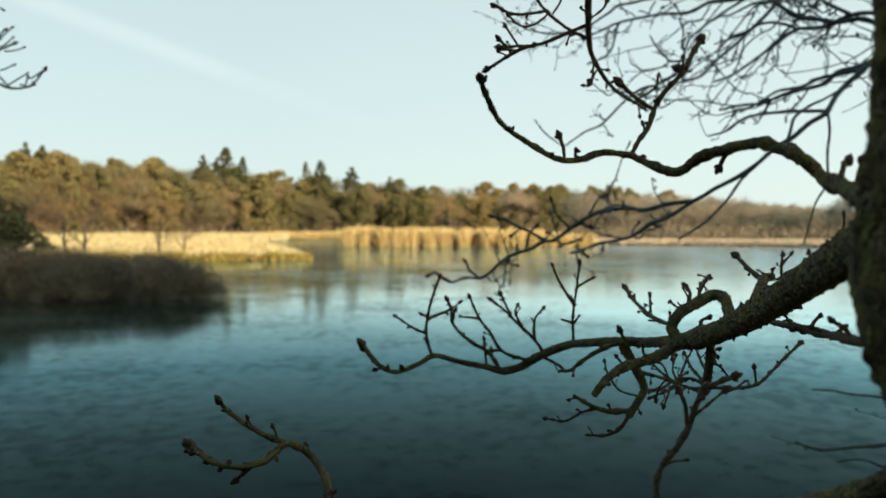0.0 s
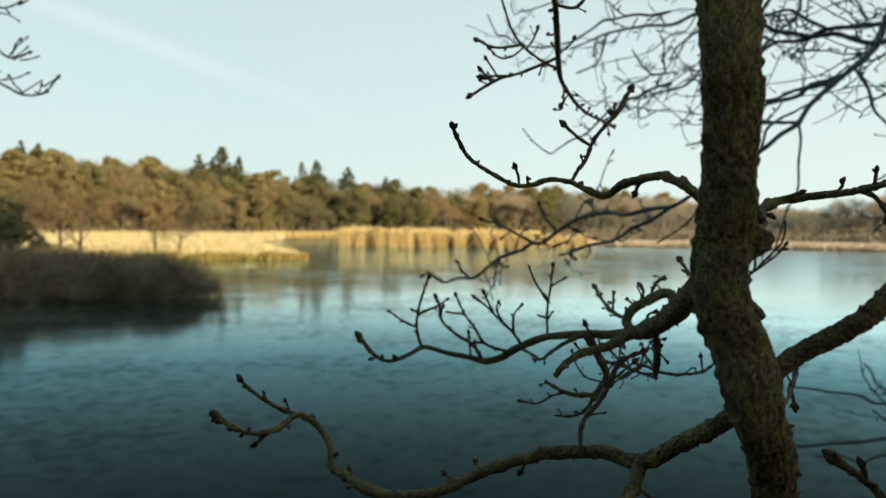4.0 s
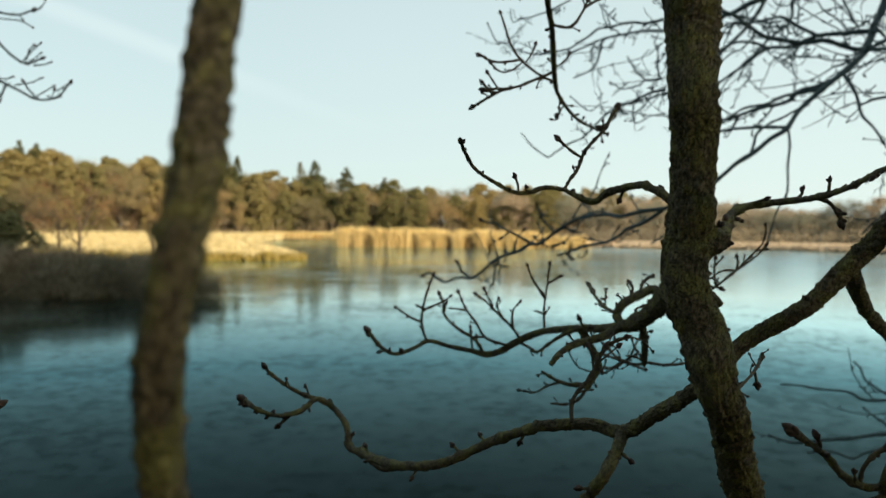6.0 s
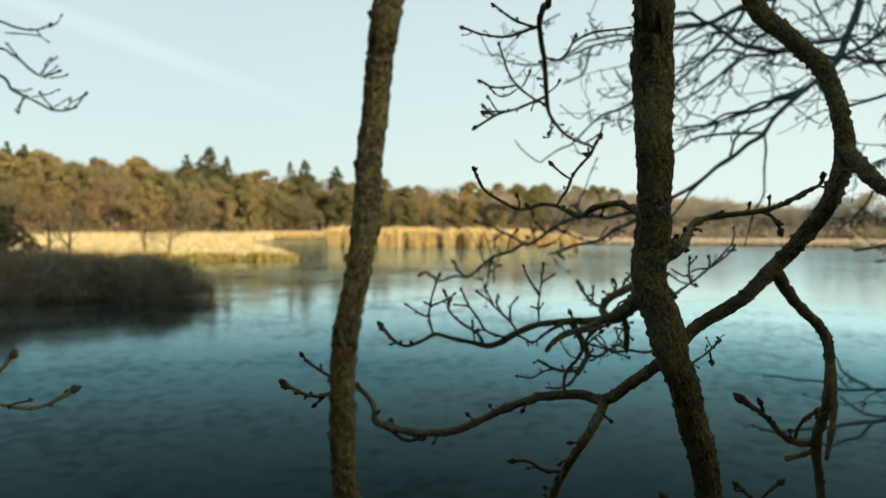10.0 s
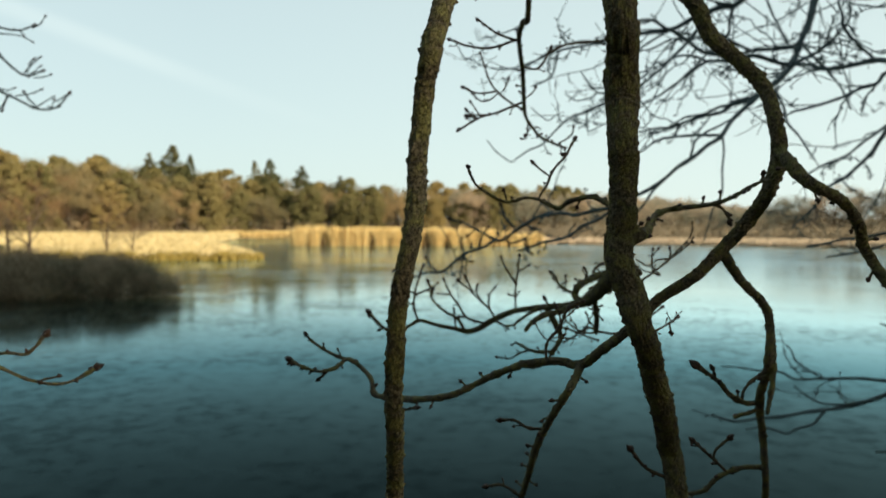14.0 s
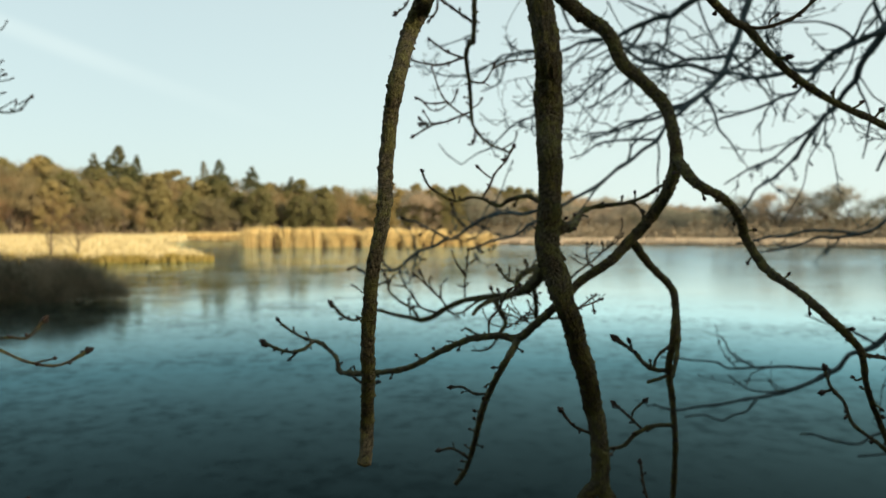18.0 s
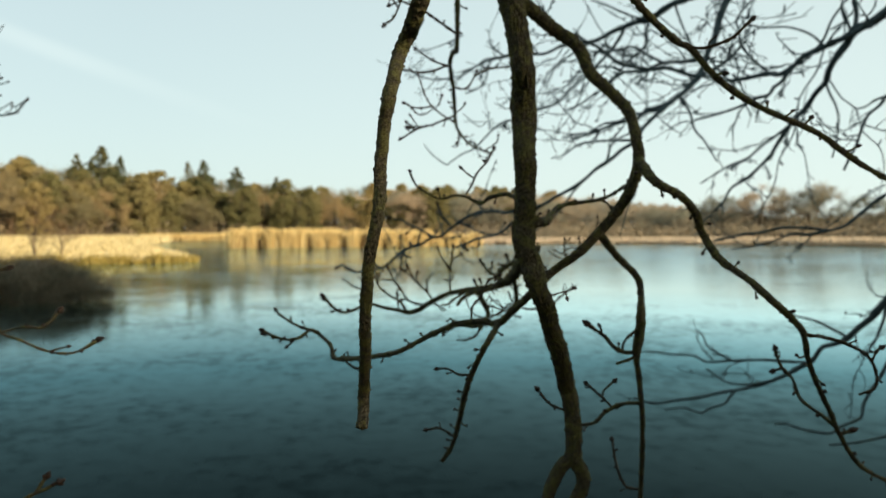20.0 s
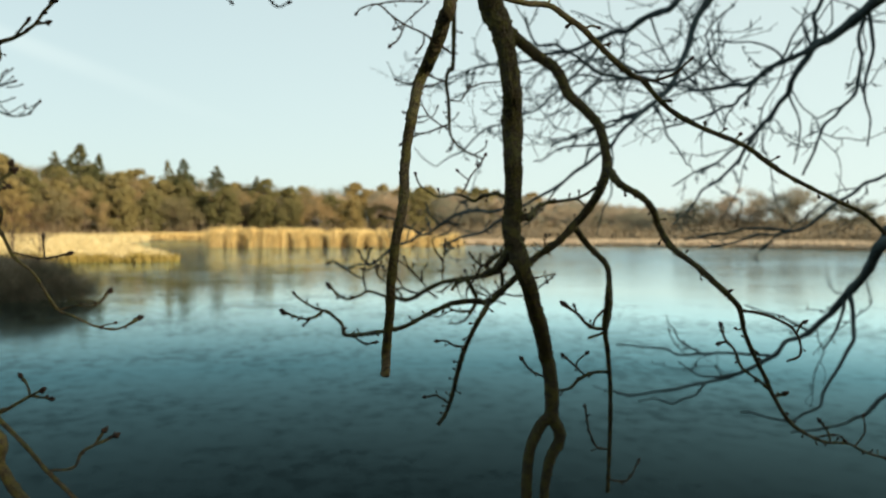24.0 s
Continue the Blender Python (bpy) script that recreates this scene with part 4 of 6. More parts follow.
grow("F", "B", [(0.190, 0.337, 2.004, 12.1), (0.245, 0.530, 1.974, 12.9), (0.268, 0.649, 1.946, 13.1), (0.291, 0.814, 1.907, 13.0), (0.305, 0.984, 1.870, 12.3), (0.300, 1.119, 1.848, 8.6), (0.272, 1.243, 1.832, 7.8), (0.234, 1.317, 1.820, 7.3), (0.207, 1.376, 1.807, 7.6), (0.165, 1.428, 1.780, 7.9), (0.137, 1.447, 1.759, 7.5), (0.107, 1.454, 1.751, 7.1), (0.077, 1.454, 1.758, 5.6), (0.026, 1.440, 1.770, 5.0), (-0.014, 1.419, 1.783, 4.9), (-0.043, 1.398, 1.772, 4.4), (-0.081, 1.379, 1.762, 4.3), (-0.110, 1.383, 1.774, 4.3), (-0.141, 1.410, 1.806, 4.4)], tip=True)
grow("G", "B", [(0.190, 0.337, 2.004, 9.4), (0.262, 0.477, 2.005, 7.7), (0.291, 0.540, 2.020, 5.7), (0.310, 0.576, 2.032, 4.6), (0.339, 0.603, 2.040, 4.4), (0.371, 0.599, 2.044, 4.0), (0.392, 0.559, 2.048, 3.5), (0.400, 0.511, 2.056, 3.1), (0.404, 0.476, 2.066, 2.7), (0.409, 0.445, 2.074, 2.3), (0.405, 0.429, 2.084, 2.0)], tip=True)
grow("H", "B", [(0.190, 0.336, 2.006, 6.4), (0.224, 0.472, 2.029, 4.7), (0.215, 0.490, 2.044, 4.1), (0.207, 0.503, 2.051, 4.1), (0.199, 0.517, 2.056, 4.3), (0.187, 0.535, 2.054, 4.2), (0.174, 0.552, 2.050, 4.1), (0.163, 0.567, 2.041, 3.9), (0.150, 0.579, 2.046, 3.2), (0.136, 0.587, 2.054, 2.9), (0.116, 0.589, 2.057, 2.7), (0.095, 0.583, 2.051, 2.5), (0.078, 0.574, 2.052, 2.5), (0.057, 0.562, 2.062, 2.1), (0.040, 0.551, 2.072, 2.1), (0.030, 0.536, 2.085, 2.0), (0.024, 0.522, 2.097, 1.8)], tip=True)
grow("P", "alder", [(-2.350, 1.200, 2.150, 14.0), (-1.600, 0.900, 2.300, 8.0), (-0.901, 0.628, 2.068, 4.2), (-0.853, 0.677, 1.975, 3.8), (-0.835, 0.704, 1.919, 3.9), (-0.802, 0.726, 1.881, 3.4), (-0.766, 0.764, 1.801, 3.5), (-0.735, 0.781, 1.780, 2.9), (-0.691, 0.802, 1.753, 3.0), (-0.647, 0.831, 1.744, 3.0), (-0.604, 0.859, 1.766, 3.7)], tip=True)
grow("Q", "alder", [(-2.350, 1.200, 1.300, 16.0), (-1.600, 0.850, 1.600, 9.0), (-0.929, 0.633, 1.657, 5.8), (-0.836, 0.616, 1.580, 5.3), (-0.784, 0.607, 1.527, 4.8), (-0.744, 0.599, 1.480, 4.8), (-0.709, 0.593, 1.445, 4.8), (-0.674, 0.586, 1.409, 4.8)])
grow("Q2", "alder", [(-2.350, 1.200, 1.450, 14.0), (-1.500, 0.800, 1.620, 7.0), (-0.927, 0.681, 1.569, 4.9), (-0.855, 0.670, 1.587, 4.4), (-0.819, 0.665, 1.605, 3.8), (-0.789, 0.660, 1.623, 3.8)])
grow("Q3", "alder", [(-2.350, 1.200, 1.600, 30.0), (-1.500, 0.750, 1.750, 17.0), (-0.864, 0.520, 1.609, 13.0), (-0.799, 0.507, 1.514, 12.0), (-0.772, 0.502, 1.470, 11.0), (-0.739, 0.496, 1.431, 11.0)])
grow("TL", "alder", [(-2.400, 1.200, 2.600, 20.0), (-2.300, 2.200, 2.750, 12.0), (-1.994, 3.163, 2.842, 6.5), (-1.850, 3.160, 2.795, 5.4), (-1.778, 3.158, 2.736, 5.4), (-1.718, 3.157, 2.701, 4.3), (-1.647, 3.157, 2.725, 4.3)], tip=True)
grow("TL2", "alder", [(-2.400, 1.200, 2.500, 20.0), (-2.350, 2.200, 2.600, 12.0), (-1.993, 3.160, 2.723, 7.5), (-1.849, 3.157, 2.640, 6.5), (-1.753, 3.155, 2.593, 5.4), (-1.669, 3.154, 2.553, 5.4), (-1.586, 3.153, 2.563, 4.3), (-1.531, 3.154, 2.626, 4.3)], tip=True)
grow("TL3", "alder", [(-2.400, 1.200, 2.750, 20.0), (-2.300, 2.200, 2.950, 12.0), (-1.971, 3.165, 2.962, 6.5), (-1.851, 3.163, 2.920, 5.4), (-1.755, 3.161, 2.904, 4.3), (-1.684, 3.161, 2.928, 4.3)], tip=True)
grow("U", "alder", [(-2.400, 1.200, 2.900, 16.0), (-1.700, 0.900, 2.800, 10.0), (-1.000, 0.862, 2.396, 6.5), (-0.909, 0.848, 2.416, 5.3), (-0.870, 0.842, 2.429, 4.7), (-0.831, 0.836, 2.455, 4.1), (-0.811, 0.833, 2.481, 4.1), (-0.782, 0.829, 2.514, 4.1)], tip=True)
grow("U2", "alder", [(-2.400, 1.200, 2.000, 14.0), (-1.600, 0.900, 2.050, 9.0), (-0.904, 0.637, 2.051, 4.2), (-0.835, 0.626, 2.083, 3.7), (-0.805, 0.622, 2.102, 3.7)], tip=True)
grow("V", "alder", [(-2.450, 1.200, 4.400, 20.0), (-2.000, 2.000, 4.300, 12.0), (-0.794, 2.976, 3.335, 7.5), (-0.644, 2.948, 3.168, 6.2), (-0.576, 2.936, 3.099, 5.0)], tip=True)
grow("V2", "alder", [(-2.450, 1.200, 4.500, 20.0), (-1.900, 2.100, 4.400, 12.0), (-0.547, 2.936, 3.334, 7.5), (-0.411, 2.910, 3.140, 6.2), (-0.357, 2.900, 3.079, 5.0), (-0.297, 2.891, 3.099, 5.0)], tip=True)
grow("K", "beech", [(4.600, 3.200, 5.200, 60.0), (3.500, 3.700, 4.900, 40.0), (2.448, 3.951, 3.532, 25.6), (2.189, 3.746, 3.138, 19.6), (2.000, 3.541, 2.880, 15.6), (1.601, 3.109, 2.620, 11.3), (1.365, 2.917, 2.424, 9.4), (1.218, 2.852, 2.327, 9.2), (1.084, 2.812, 2.236, 7.8), (0.928, 2.784, 2.147, 7.7), (0.853, 2.780, 2.104, 7.7)])
grow("Kend", "K", [(0.853, 2.780, 2.104, 7.8), (0.723, 2.933, 2.077, 8.2), (0.658, 3.107, 2.086, 7.7), (0.599, 3.255, 2.068, 8.1), (0.529, 3.455, 2.005, 8.6), (0.446, 3.655, 1.954, 8.0), (0.362, 3.842, 1.902, 8.4), (0.269, 4.039, 1.832, 7.6), (0.192, 4.197, 1.761, 7.9), (0.049, 4.413, 1.725, 6.9), (-0.028, 4.535, 1.755, 5.7)])
grow("Klow", "K", [(0.853, 2.780, 2.104, 7.0), (0.819, 3.233, 2.031, 8.1), (0.840, 3.666, 1.975, 8.0), (0.803, 4.200, 1.939, 7.9), (0.737, 4.706, 1.876, 7.3)])
grow("L", "beech", [(4.600, 3.200, 3.500, 55.0), (3.400, 2.700, 3.600, 42.0), (2.570, 2.396, 3.130, 29.7), (2.522, 2.615, 3.032, 24.7), (2.461, 2.808, 2.973, 23.1), (2.466, 2.944, 2.879, 16.8), (2.493, 3.093, 2.766, 15.9), (2.496, 3.270, 2.662, 13.5), (2.500, 3.462, 2.568, 12.5), (2.541, 3.736, 2.418, 11.6)])
grow("L2", "L", [(2.527, 2.590, 3.044, 16.0), (2.166, 2.596, 2.835, 14.1), (2.144, 2.794, 2.795, 13.4), (2.110, 2.994, 2.785, 12.6), (2.031, 3.304, 2.805, 10.4), (1.973, 3.483, 2.862, 7.7)])
grow("M", "beech", [(4.600, 3.200, 5.400, 50.0), (3.100, 3.800, 4.700, 32.0), (2.210, 3.917, 3.512, 23.6), (2.125, 4.177, 3.472, 21.1), (2.035, 4.361, 3.408, 19.9), (1.902, 4.458, 3.386, 18.4), (1.692, 4.463, 3.286, 14.6), (1.422, 4.399, 3.227, 12.6)])
grow("N", "beech", [(4.600, 3.200, 2.400, 60.0), (3.800, 3.050, 2.200, 48.0), (3.035, 2.980, 1.912, 37.6), (3.042, 3.121, 1.777, 29.8), (3.037, 3.315, 1.597, 24.8), (3.028, 3.464, 1.462, 20.8), (2.995, 3.648, 1.315, 18.2), (2.918, 3.781, 1.244, 15.2), (2.863, 3.961, 1.085, 15.7), (2.798, 4.142, 0.978, 14.4), (2.713, 4.389, 0.876, 13.1), (2.568, 4.742, 0.751, 11.8), (2.294, 4.860, 0.692, 10.0), (2.102, 4.845, 0.745, 7.9)])
grow("R1", "beech", [(4.600, 3.200, 1.700, 30.0), (4.000, 3.200, 1.250, 22.0), (3.280, 3.282, 0.972, 15.6), (3.149, 3.301, 0.851, 12.5), (3.046, 3.317, 0.806, 9.4), (2.875, 3.343, 0.765, 7.8), (2.704, 3.371, 0.747, 6.2)])
grow("R2", "beech", [(4.600, 3.200, 2.900, 25.0), (4.100, 3.300, 2.600, 16.0), (3.285, 3.310, 2.323, 10.9), (3.154, 3.329, 2.271, 10.9), (2.983, 3.355, 2.150, 10.9), (2.812, 3.379, 2.011, 9.4), (2.675, 3.401, 1.970, 9.4), (2.504, 3.428, 1.959, 7.8), (2.333, 3.455, 1.901, 6.2), (2.161, 3.482, 1.873, 4.7)])
grow("R3", "R2", [(2.707, 3.396, 1.980, 9.4), (2.435, 3.440, 1.994, 7.8), (2.230, 3.472, 1.960, 7.8), (2.059, 3.499, 1.925, 6.2)])
grow("f1", "F", [(-0.019, 1.415, 1.781, 3.3), (-0.028, 1.416, 1.813, 3.0), (-0.029, 1.416, 1.838, 2.8), (-0.021, 1.417, 1.877, 2.5), (-0.009, 1.418, 1.912, 2.3), (-0.005, 1.418, 1.921, 2.2)], tip=True)
grow("f1a", "f1", [(-0.028, 1.416, 1.822, 3.3), (-0.053, 1.416, 1.833, 2.6), (-0.083, 1.416, 1.853, 1.8)], tip=True)
grow("f1b", "f1", [(-0.027, 1.416, 1.851, 3.3), (-0.038, 1.416, 1.857, 1.8)], tip=True)
grow("f1c", "f1", [(-0.027, 1.416, 1.848, 3.3), (0.011, 1.417, 1.864, 2.4), (0.030, 1.417, 1.877, 1.8)], tip=True)
grow("f1d", "F", [(-0.099, 1.382, 1.770, 3.2), (-0.115, 1.382, 1.765, 2.1)], tip=True)
grow("f2", "F", [(0.102, 1.454, 1.752, 4.3), (0.082, 1.454, 1.783, 3.9), (0.046, 1.455, 1.806, 3.5), (0.019, 1.455, 1.833, 3.1), (0.014, 1.456, 1.864, 2.8), (0.007, 1.456, 1.879, 2.6)], tip=True)
grow("f2a", "f2", [(0.017, 1.456, 1.849, 3.4), (0.022, 1.456, 1.859, 2.2)], tip=True)
grow("f2b", "F", [(0.078, 1.454, 1.757, 2.6), (0.075, 1.455, 1.788, 2.4), (0.073, 1.455, 1.808, 2.2)], tip=True)
grow("f3", "F", [(0.153, 1.436, 1.771, 3.3), (0.106, 1.437, 1.788, 3.0), (0.084, 1.437, 1.820, 2.7), (0.062, 1.438, 1.850, 2.5), (0.047, 1.439, 1.885, 2.2)], tip=True)
grow("f3b", "f3", [(0.065, 1.438, 1.846, 3.3), (0.031, 1.438, 1.850, 1.5)], tip=True)
grow("f3c", "f3", [(0.105, 1.437, 1.789, 2.6), (0.086, 1.437, 1.790, 2.2)], tip=True)
grow("f4", "F", [(0.176, 1.414, 1.787, 3.3), (0.158, 1.415, 1.813, 3.0), (0.129, 1.415, 1.841, 2.7), (0.106, 1.416, 1.864, 2.4), (0.082, 1.416, 1.882, 2.2)], tip=True)
grow("f4b", "f4", [(0.119, 1.415, 1.851, 2.5), (0.107, 1.416, 1.877, 2.3), (0.100, 1.416, 1.892, 2.2)], tip=True)
grow("f4c", "f4", [(0.158, 1.415, 1.814, 3.3), (0.160, 1.415, 1.848, 2.4), (0.175, 1.416, 1.867, 1.8)], tip=True)
grow("f4d", "f4", [(0.138, 1.415, 1.832, 3.3), (0.126, 1.416, 1.858, 2.3), (0.130, 1.416, 1.872, 1.8)], tip=True)
grow("f5", "F", [(0.217, 1.353, 1.812, 2.8), (0.216, 1.354, 1.859, 2.5), (0.222, 1.355, 1.906, 2.3), (0.227, 1.356, 1.948, 2.1)], tip=True)
grow("f5a", "f5", [(0.218, 1.355, 1.878, 3.1), (0.194, 1.355, 1.915, 2.3), (0.182, 1.356, 1.944, 1.7)], tip=True)
grow("f5b", "f5", [(0.222, 1.355, 1.908, 3.1), (0.250, 1.356, 1.923, 1.7)], tip=True)
grow("f5c", "f5", [(0.216, 1.354, 1.848, 3.1), (0.200, 1.354, 1.853, 1.4)], tip=True)
grow("f5d", "f5", [(0.216, 1.354, 1.845, 3.1), (0.226, 1.354, 1.859, 1.4)], tip=True)
grow("f6", "F", [(0.262, 1.198, 1.838, 4.6), (0.230, 1.198, 1.825, 4.0), (0.205, 1.198, 1.809, 3.5), (0.188, 1.197, 1.796, 3.1), (0.171, 1.197, 1.795, 2.8)])
grow("f6b", "F", [(0.170, 1.422, 1.783, 3.7), (0.199, 1.422, 1.768, 2.7), (0.213, 1.422, 1.758, 2.2)])
grow("f7", "F", [(0.299, 0.996, 1.868, 8.2), (0.251, 0.960, 1.852, 6.8), (0.209, 0.924, 1.847, 5.7), (0.187, 0.906, 1.840, 5.0), (0.173, 0.888, 1.832, 4.6), (0.165, 0.888, 1.821, 4.2)])
grow("f8", "F", [(0.262, 1.198, 1.838, 7.8), (0.278, 1.198, 1.809, 7.3), (0.296, 1.197, 1.771, 6.5), (0.284, 1.196, 1.746, 6.0), (0.273, 1.196, 1.727, 5.7)])
grow("f8a", "f8", [(0.278, 1.196, 1.736, 5.0), (0.246, 1.196, 1.735, 4.2), (0.221, 1.196, 1.742, 3.6), (0.192, 1.196, 1.759, 2.8)])
grow("f8b", "f8a", [(0.230, 1.196, 1.740, 2.5), (0.205, 1.196, 1.734, 2.3), (0.180, 1.196, 1.721, 2.1), (0.151, 1.196, 1.725, 1.8)], tip=True)
grow("f8c", "f8", [(0.273, 1.196, 1.727, 3.7), (0.259, 1.195, 1.709, 3.1), (0.238, 1.195, 1.700, 2.6), (0.209, 1.195, 1.701, 1.8)])
grow("f8d", "f8", [(0.294, 1.197, 1.767, 2.8), (0.322, 1.216, 1.763, 2.4), (0.349, 1.236, 1.772, 2.0), (0.377, 1.257, 1.782, 1.6)], tip=True)
grow("f8e", "f8", [(0.284, 1.197, 1.795, 2.8), (0.326, 1.229, 1.780, 2.5), (0.365, 1.261, 1.763, 2.3), (0.405, 1.292, 1.748, 2.0)], tip=True)
grow("f8f", "f8e", [(0.364, 1.260, 1.764, 2.3), (0.373, 1.261, 1.790, 2.0), (0.386, 1.262, 1.816, 1.6)], tip=True)
grow("f8g", "f8e", [(0.349, 1.248, 1.770, 1.9), (0.339, 1.249, 1.792, 1.7), (0.331, 1.249, 1.800, 1.6)], tip=True)
grow("f8h", "f8", [(0.289, 1.196, 1.757, 1.8), (0.259, 1.197, 1.767, 1.7), (0.242, 1.197, 1.792, 1.6), (0.238, 1.198, 1.809, 1.5)], tip=True)
grow("f9", "F", [(0.300, 1.024, 1.863, 7.3), (0.292, 1.039, 1.876, 7.5), (0.303, 1.039, 1.896, 7.5), (0.332, 1.061, 1.908, 7.8), (0.359, 1.081, 1.916, 8.0), (0.367, 1.061, 1.912, 8.0), (0.360, 1.025, 1.899, 7.8), (0.345, 0.970, 1.889, 7.4)])
grow("f9a", "f9", [(0.312, 1.043, 1.900, 2.6), (0.325, 1.072, 1.918, 2.5), (0.325, 1.099, 1.928, 2.3)], tip=True)
grow("f9b", "f9", [(0.333, 1.061, 1.908, 2.7), (0.357, 1.127, 1.926, 2.6), (0.389, 1.191, 1.934, 2.5)], tip=True)
grow("f9c", "f9", [(0.295, 1.043, 1.879, 3.0), (0.304, 1.179, 1.876, 3.0), (0.312, 1.317, 1.885, 2.9), (0.318, 1.428, 1.903, 3.0)], tip=True)
grow("f9d", "f9c", [(0.306, 1.200, 1.877, 2.2), (0.321, 1.265, 1.903, 1.9)], tip=True)
grow("f9e", "f9", [(0.320, 1.043, 1.905, 2.2), (0.312, 1.071, 1.899, 1.9), (0.306, 1.098, 1.905, 1.7)], tip=True)
grow("f9f", "F", [(0.301, 0.938, 1.880, 2.4), (0.301, 0.951, 1.894, 2.2), (0.315, 0.963, 1.899, 2.0)], tip=True)
grow("f10", "F", [(0.285, 0.763, 1.919, 5.4), (0.307, 0.796, 1.939, 5.0), (0.333, 0.845, 1.951, 4.8), (0.354, 0.879, 1.951, 4.7)])
grow("f10a", "f10", [(0.335, 0.852, 1.950, 2.4), (0.344, 0.919, 1.959, 2.3), (0.358, 1.000, 1.972, 2.4)], tip=True)
grow("fh", "F", [(0.299, 0.911, 1.886, 5.4), (0.325, 0.990, 1.843, 5.5), (0.342, 1.060, 1.795, 5.4)])
grow("fh1", "fh", [(0.342, 1.060, 1.798, 2.7), (0.390, 1.097, 1.788, 2.7), (0.438, 1.134, 1.787, 2.7), (0.474, 1.166, 1.802, 2.5), (0.501, 1.190, 1.816, 2.5), (0.537, 1.221, 1.833, 2.5)], tip=True)
grow("fh2", "fh1", [(0.437, 1.134, 1.787, 2.0), (0.434, 1.134, 1.811, 2.0)], tip=True)
grow("fh3", "fh", [(0.342, 1.060, 1.795, 2.4), (0.327, 1.091, 1.791, 2.3), (0.311, 1.127, 1.798, 2.0), (0.296, 1.167, 1.814, 1.7)], tip=True)
grow("fh4", "fh", [(0.343, 1.060, 1.802, 2.1), (0.342, 1.114, 1.811, 2.0), (0.346, 1.167, 1.826, 1.7)], tip=True)
grow("fh5", "fh", [(0.342, 1.060, 1.798, 2.1), (0.331, 1.091, 1.803, 2.1), (0.315, 1.130, 1.780, 2.0), (0.296, 1.166, 1.761, 1.7)], tip=True)
grow("fj1", "fh", [(0.260, 0.792, 1.873, 1.2), (0.284, 0.831, 1.861, 1.2), (0.306, 0.870, 1.843, 1.1)], tip=True)
grow("fj2", "fh3", [(0.239, 0.825, 1.846, 1.3), (0.239, 0.846, 1.856, 1.2), (0.248, 0.867, 1.868, 1.1)], tip=True)
grow("fj3", "fh3", [(0.232, 0.841, 1.849, 1.1), (0.229, 0.864, 1.832, 1.1), (0.231, 0.882, 1.816, 1.1)], tip=True)
grow("fj4", "fh5", [(0.235, 0.842, 1.836, 1.1), (0.229, 0.842, 1.819, 1.1)], tip=True)
grow("fh6", "fh", [(0.346, 1.060, 1.815, 1.9), (0.351, 1.107, 1.823, 1.9), (0.362, 1.167, 1.837, 1.7)], tip=True)
grow("f11x", "F", [(0.283, 1.182, 1.840, 3.6), (0.264, 1.182, 1.844, 3.1), (0.257, 1.182, 1.857, 2.8)], tip=True)
grow("c1", "C", [(0.127, 0.477, 1.834, 2.0), (0.128, 0.487, 1.847, 2.0), (0.133, 0.493, 1.857, 2.0), (0.143, 0.499, 1.866, 2.1), (0.152, 0.505, 1.877, 2.1), (0.160, 0.513, 1.891, 2.1), (0.166, 0.517, 1.899, 2.1)], tip=True)
grow("c1a", "c1", [(0.166, 0.517, 1.899, 2.1), (0.175, 0.517, 1.904, 1.9), (0.186, 0.517, 1.908, 1.6)], tip=True)
grow("c1b", "c1", [(0.152, 0.506, 1.878, 1.4), (0.151, 0.506, 1.891, 1.4), (0.147, 0.506, 1.901, 1.4)], tip=True)
grow("c1f", "c1", [(0.155, 0.508, 1.883, 1.0), (0.177, 0.509, 1.901, 0.9)], tip=True)
grow("c2a", "C", [(-0.151, 0.859, 1.769, 3.6), (-0.165, 0.859, 1.776, 3.4), (-0.188, 0.859, 1.784, 3.2), (-0.210, 0.860, 1.797, 2.9), (-0.229, 0.860, 1.811, 2.6), (-0.237, 0.860, 1.821, 2.5)], tip=True)
grow("c2b", "C", [(-0.192, 0.832, 1.763, 2.4), (-0.201, 0.832, 1.755, 2.3), (-0.213, 0.832, 1.745, 2.2)], tip=True)
grow("c3a", "C", [(-0.096, 0.779, 1.723, 3.0), (-0.068, 0.774, 1.703, 2.8), (-0.041, 0.770, 1.706, 2.5)], tip=True)
grow("c4a", "C2", [(0.135, 0.527, 1.726, 2.6), (0.111, 0.530, 1.727, 2.4), (0.092, 0.533, 1.737, 2.3), (0.072, 0.536, 1.737, 2.2)], tip=True)
grow("c4d", "C2", [(0.136, 0.752, 1.555, 3.0), (0.105, 0.756, 1.574, 2.7), (0.077, 0.760, 1.571, 2.5)], tip=True)
grow("s1", "S", [(0.450, 0.532, 1.758, 4.5), (0.430, 0.532, 1.758, 4.3), (0.408, 0.533, 1.769, 4.1), (0.391, 0.534, 1.788, 3.9), (0.370, 0.534, 1.804, 3.7), (0.356, 0.535, 1.814, 3.6)], tip=True)
grow("s1a", "s1", [(0.384, 0.534, 1.793, 2.3), (0.384, 0.534, 1.800, 2.3), (0.380, 0.534, 1.809, 2.3)], tip=True)
grow("s1b", "s1", [(0.424, 0.533, 1.761, 2.6), (0.427, 0.533, 1.776, 2.6), (0.439, 0.533, 1.791, 2.6), (0.452, 0.533, 1.797, 2.6)], tip=True)
grow("s2", "S", [(0.453, 0.535, 1.750, 3.4), (0.435, 0.535, 1.743, 3.4), (0.413, 0.535, 1.737, 3.4)])
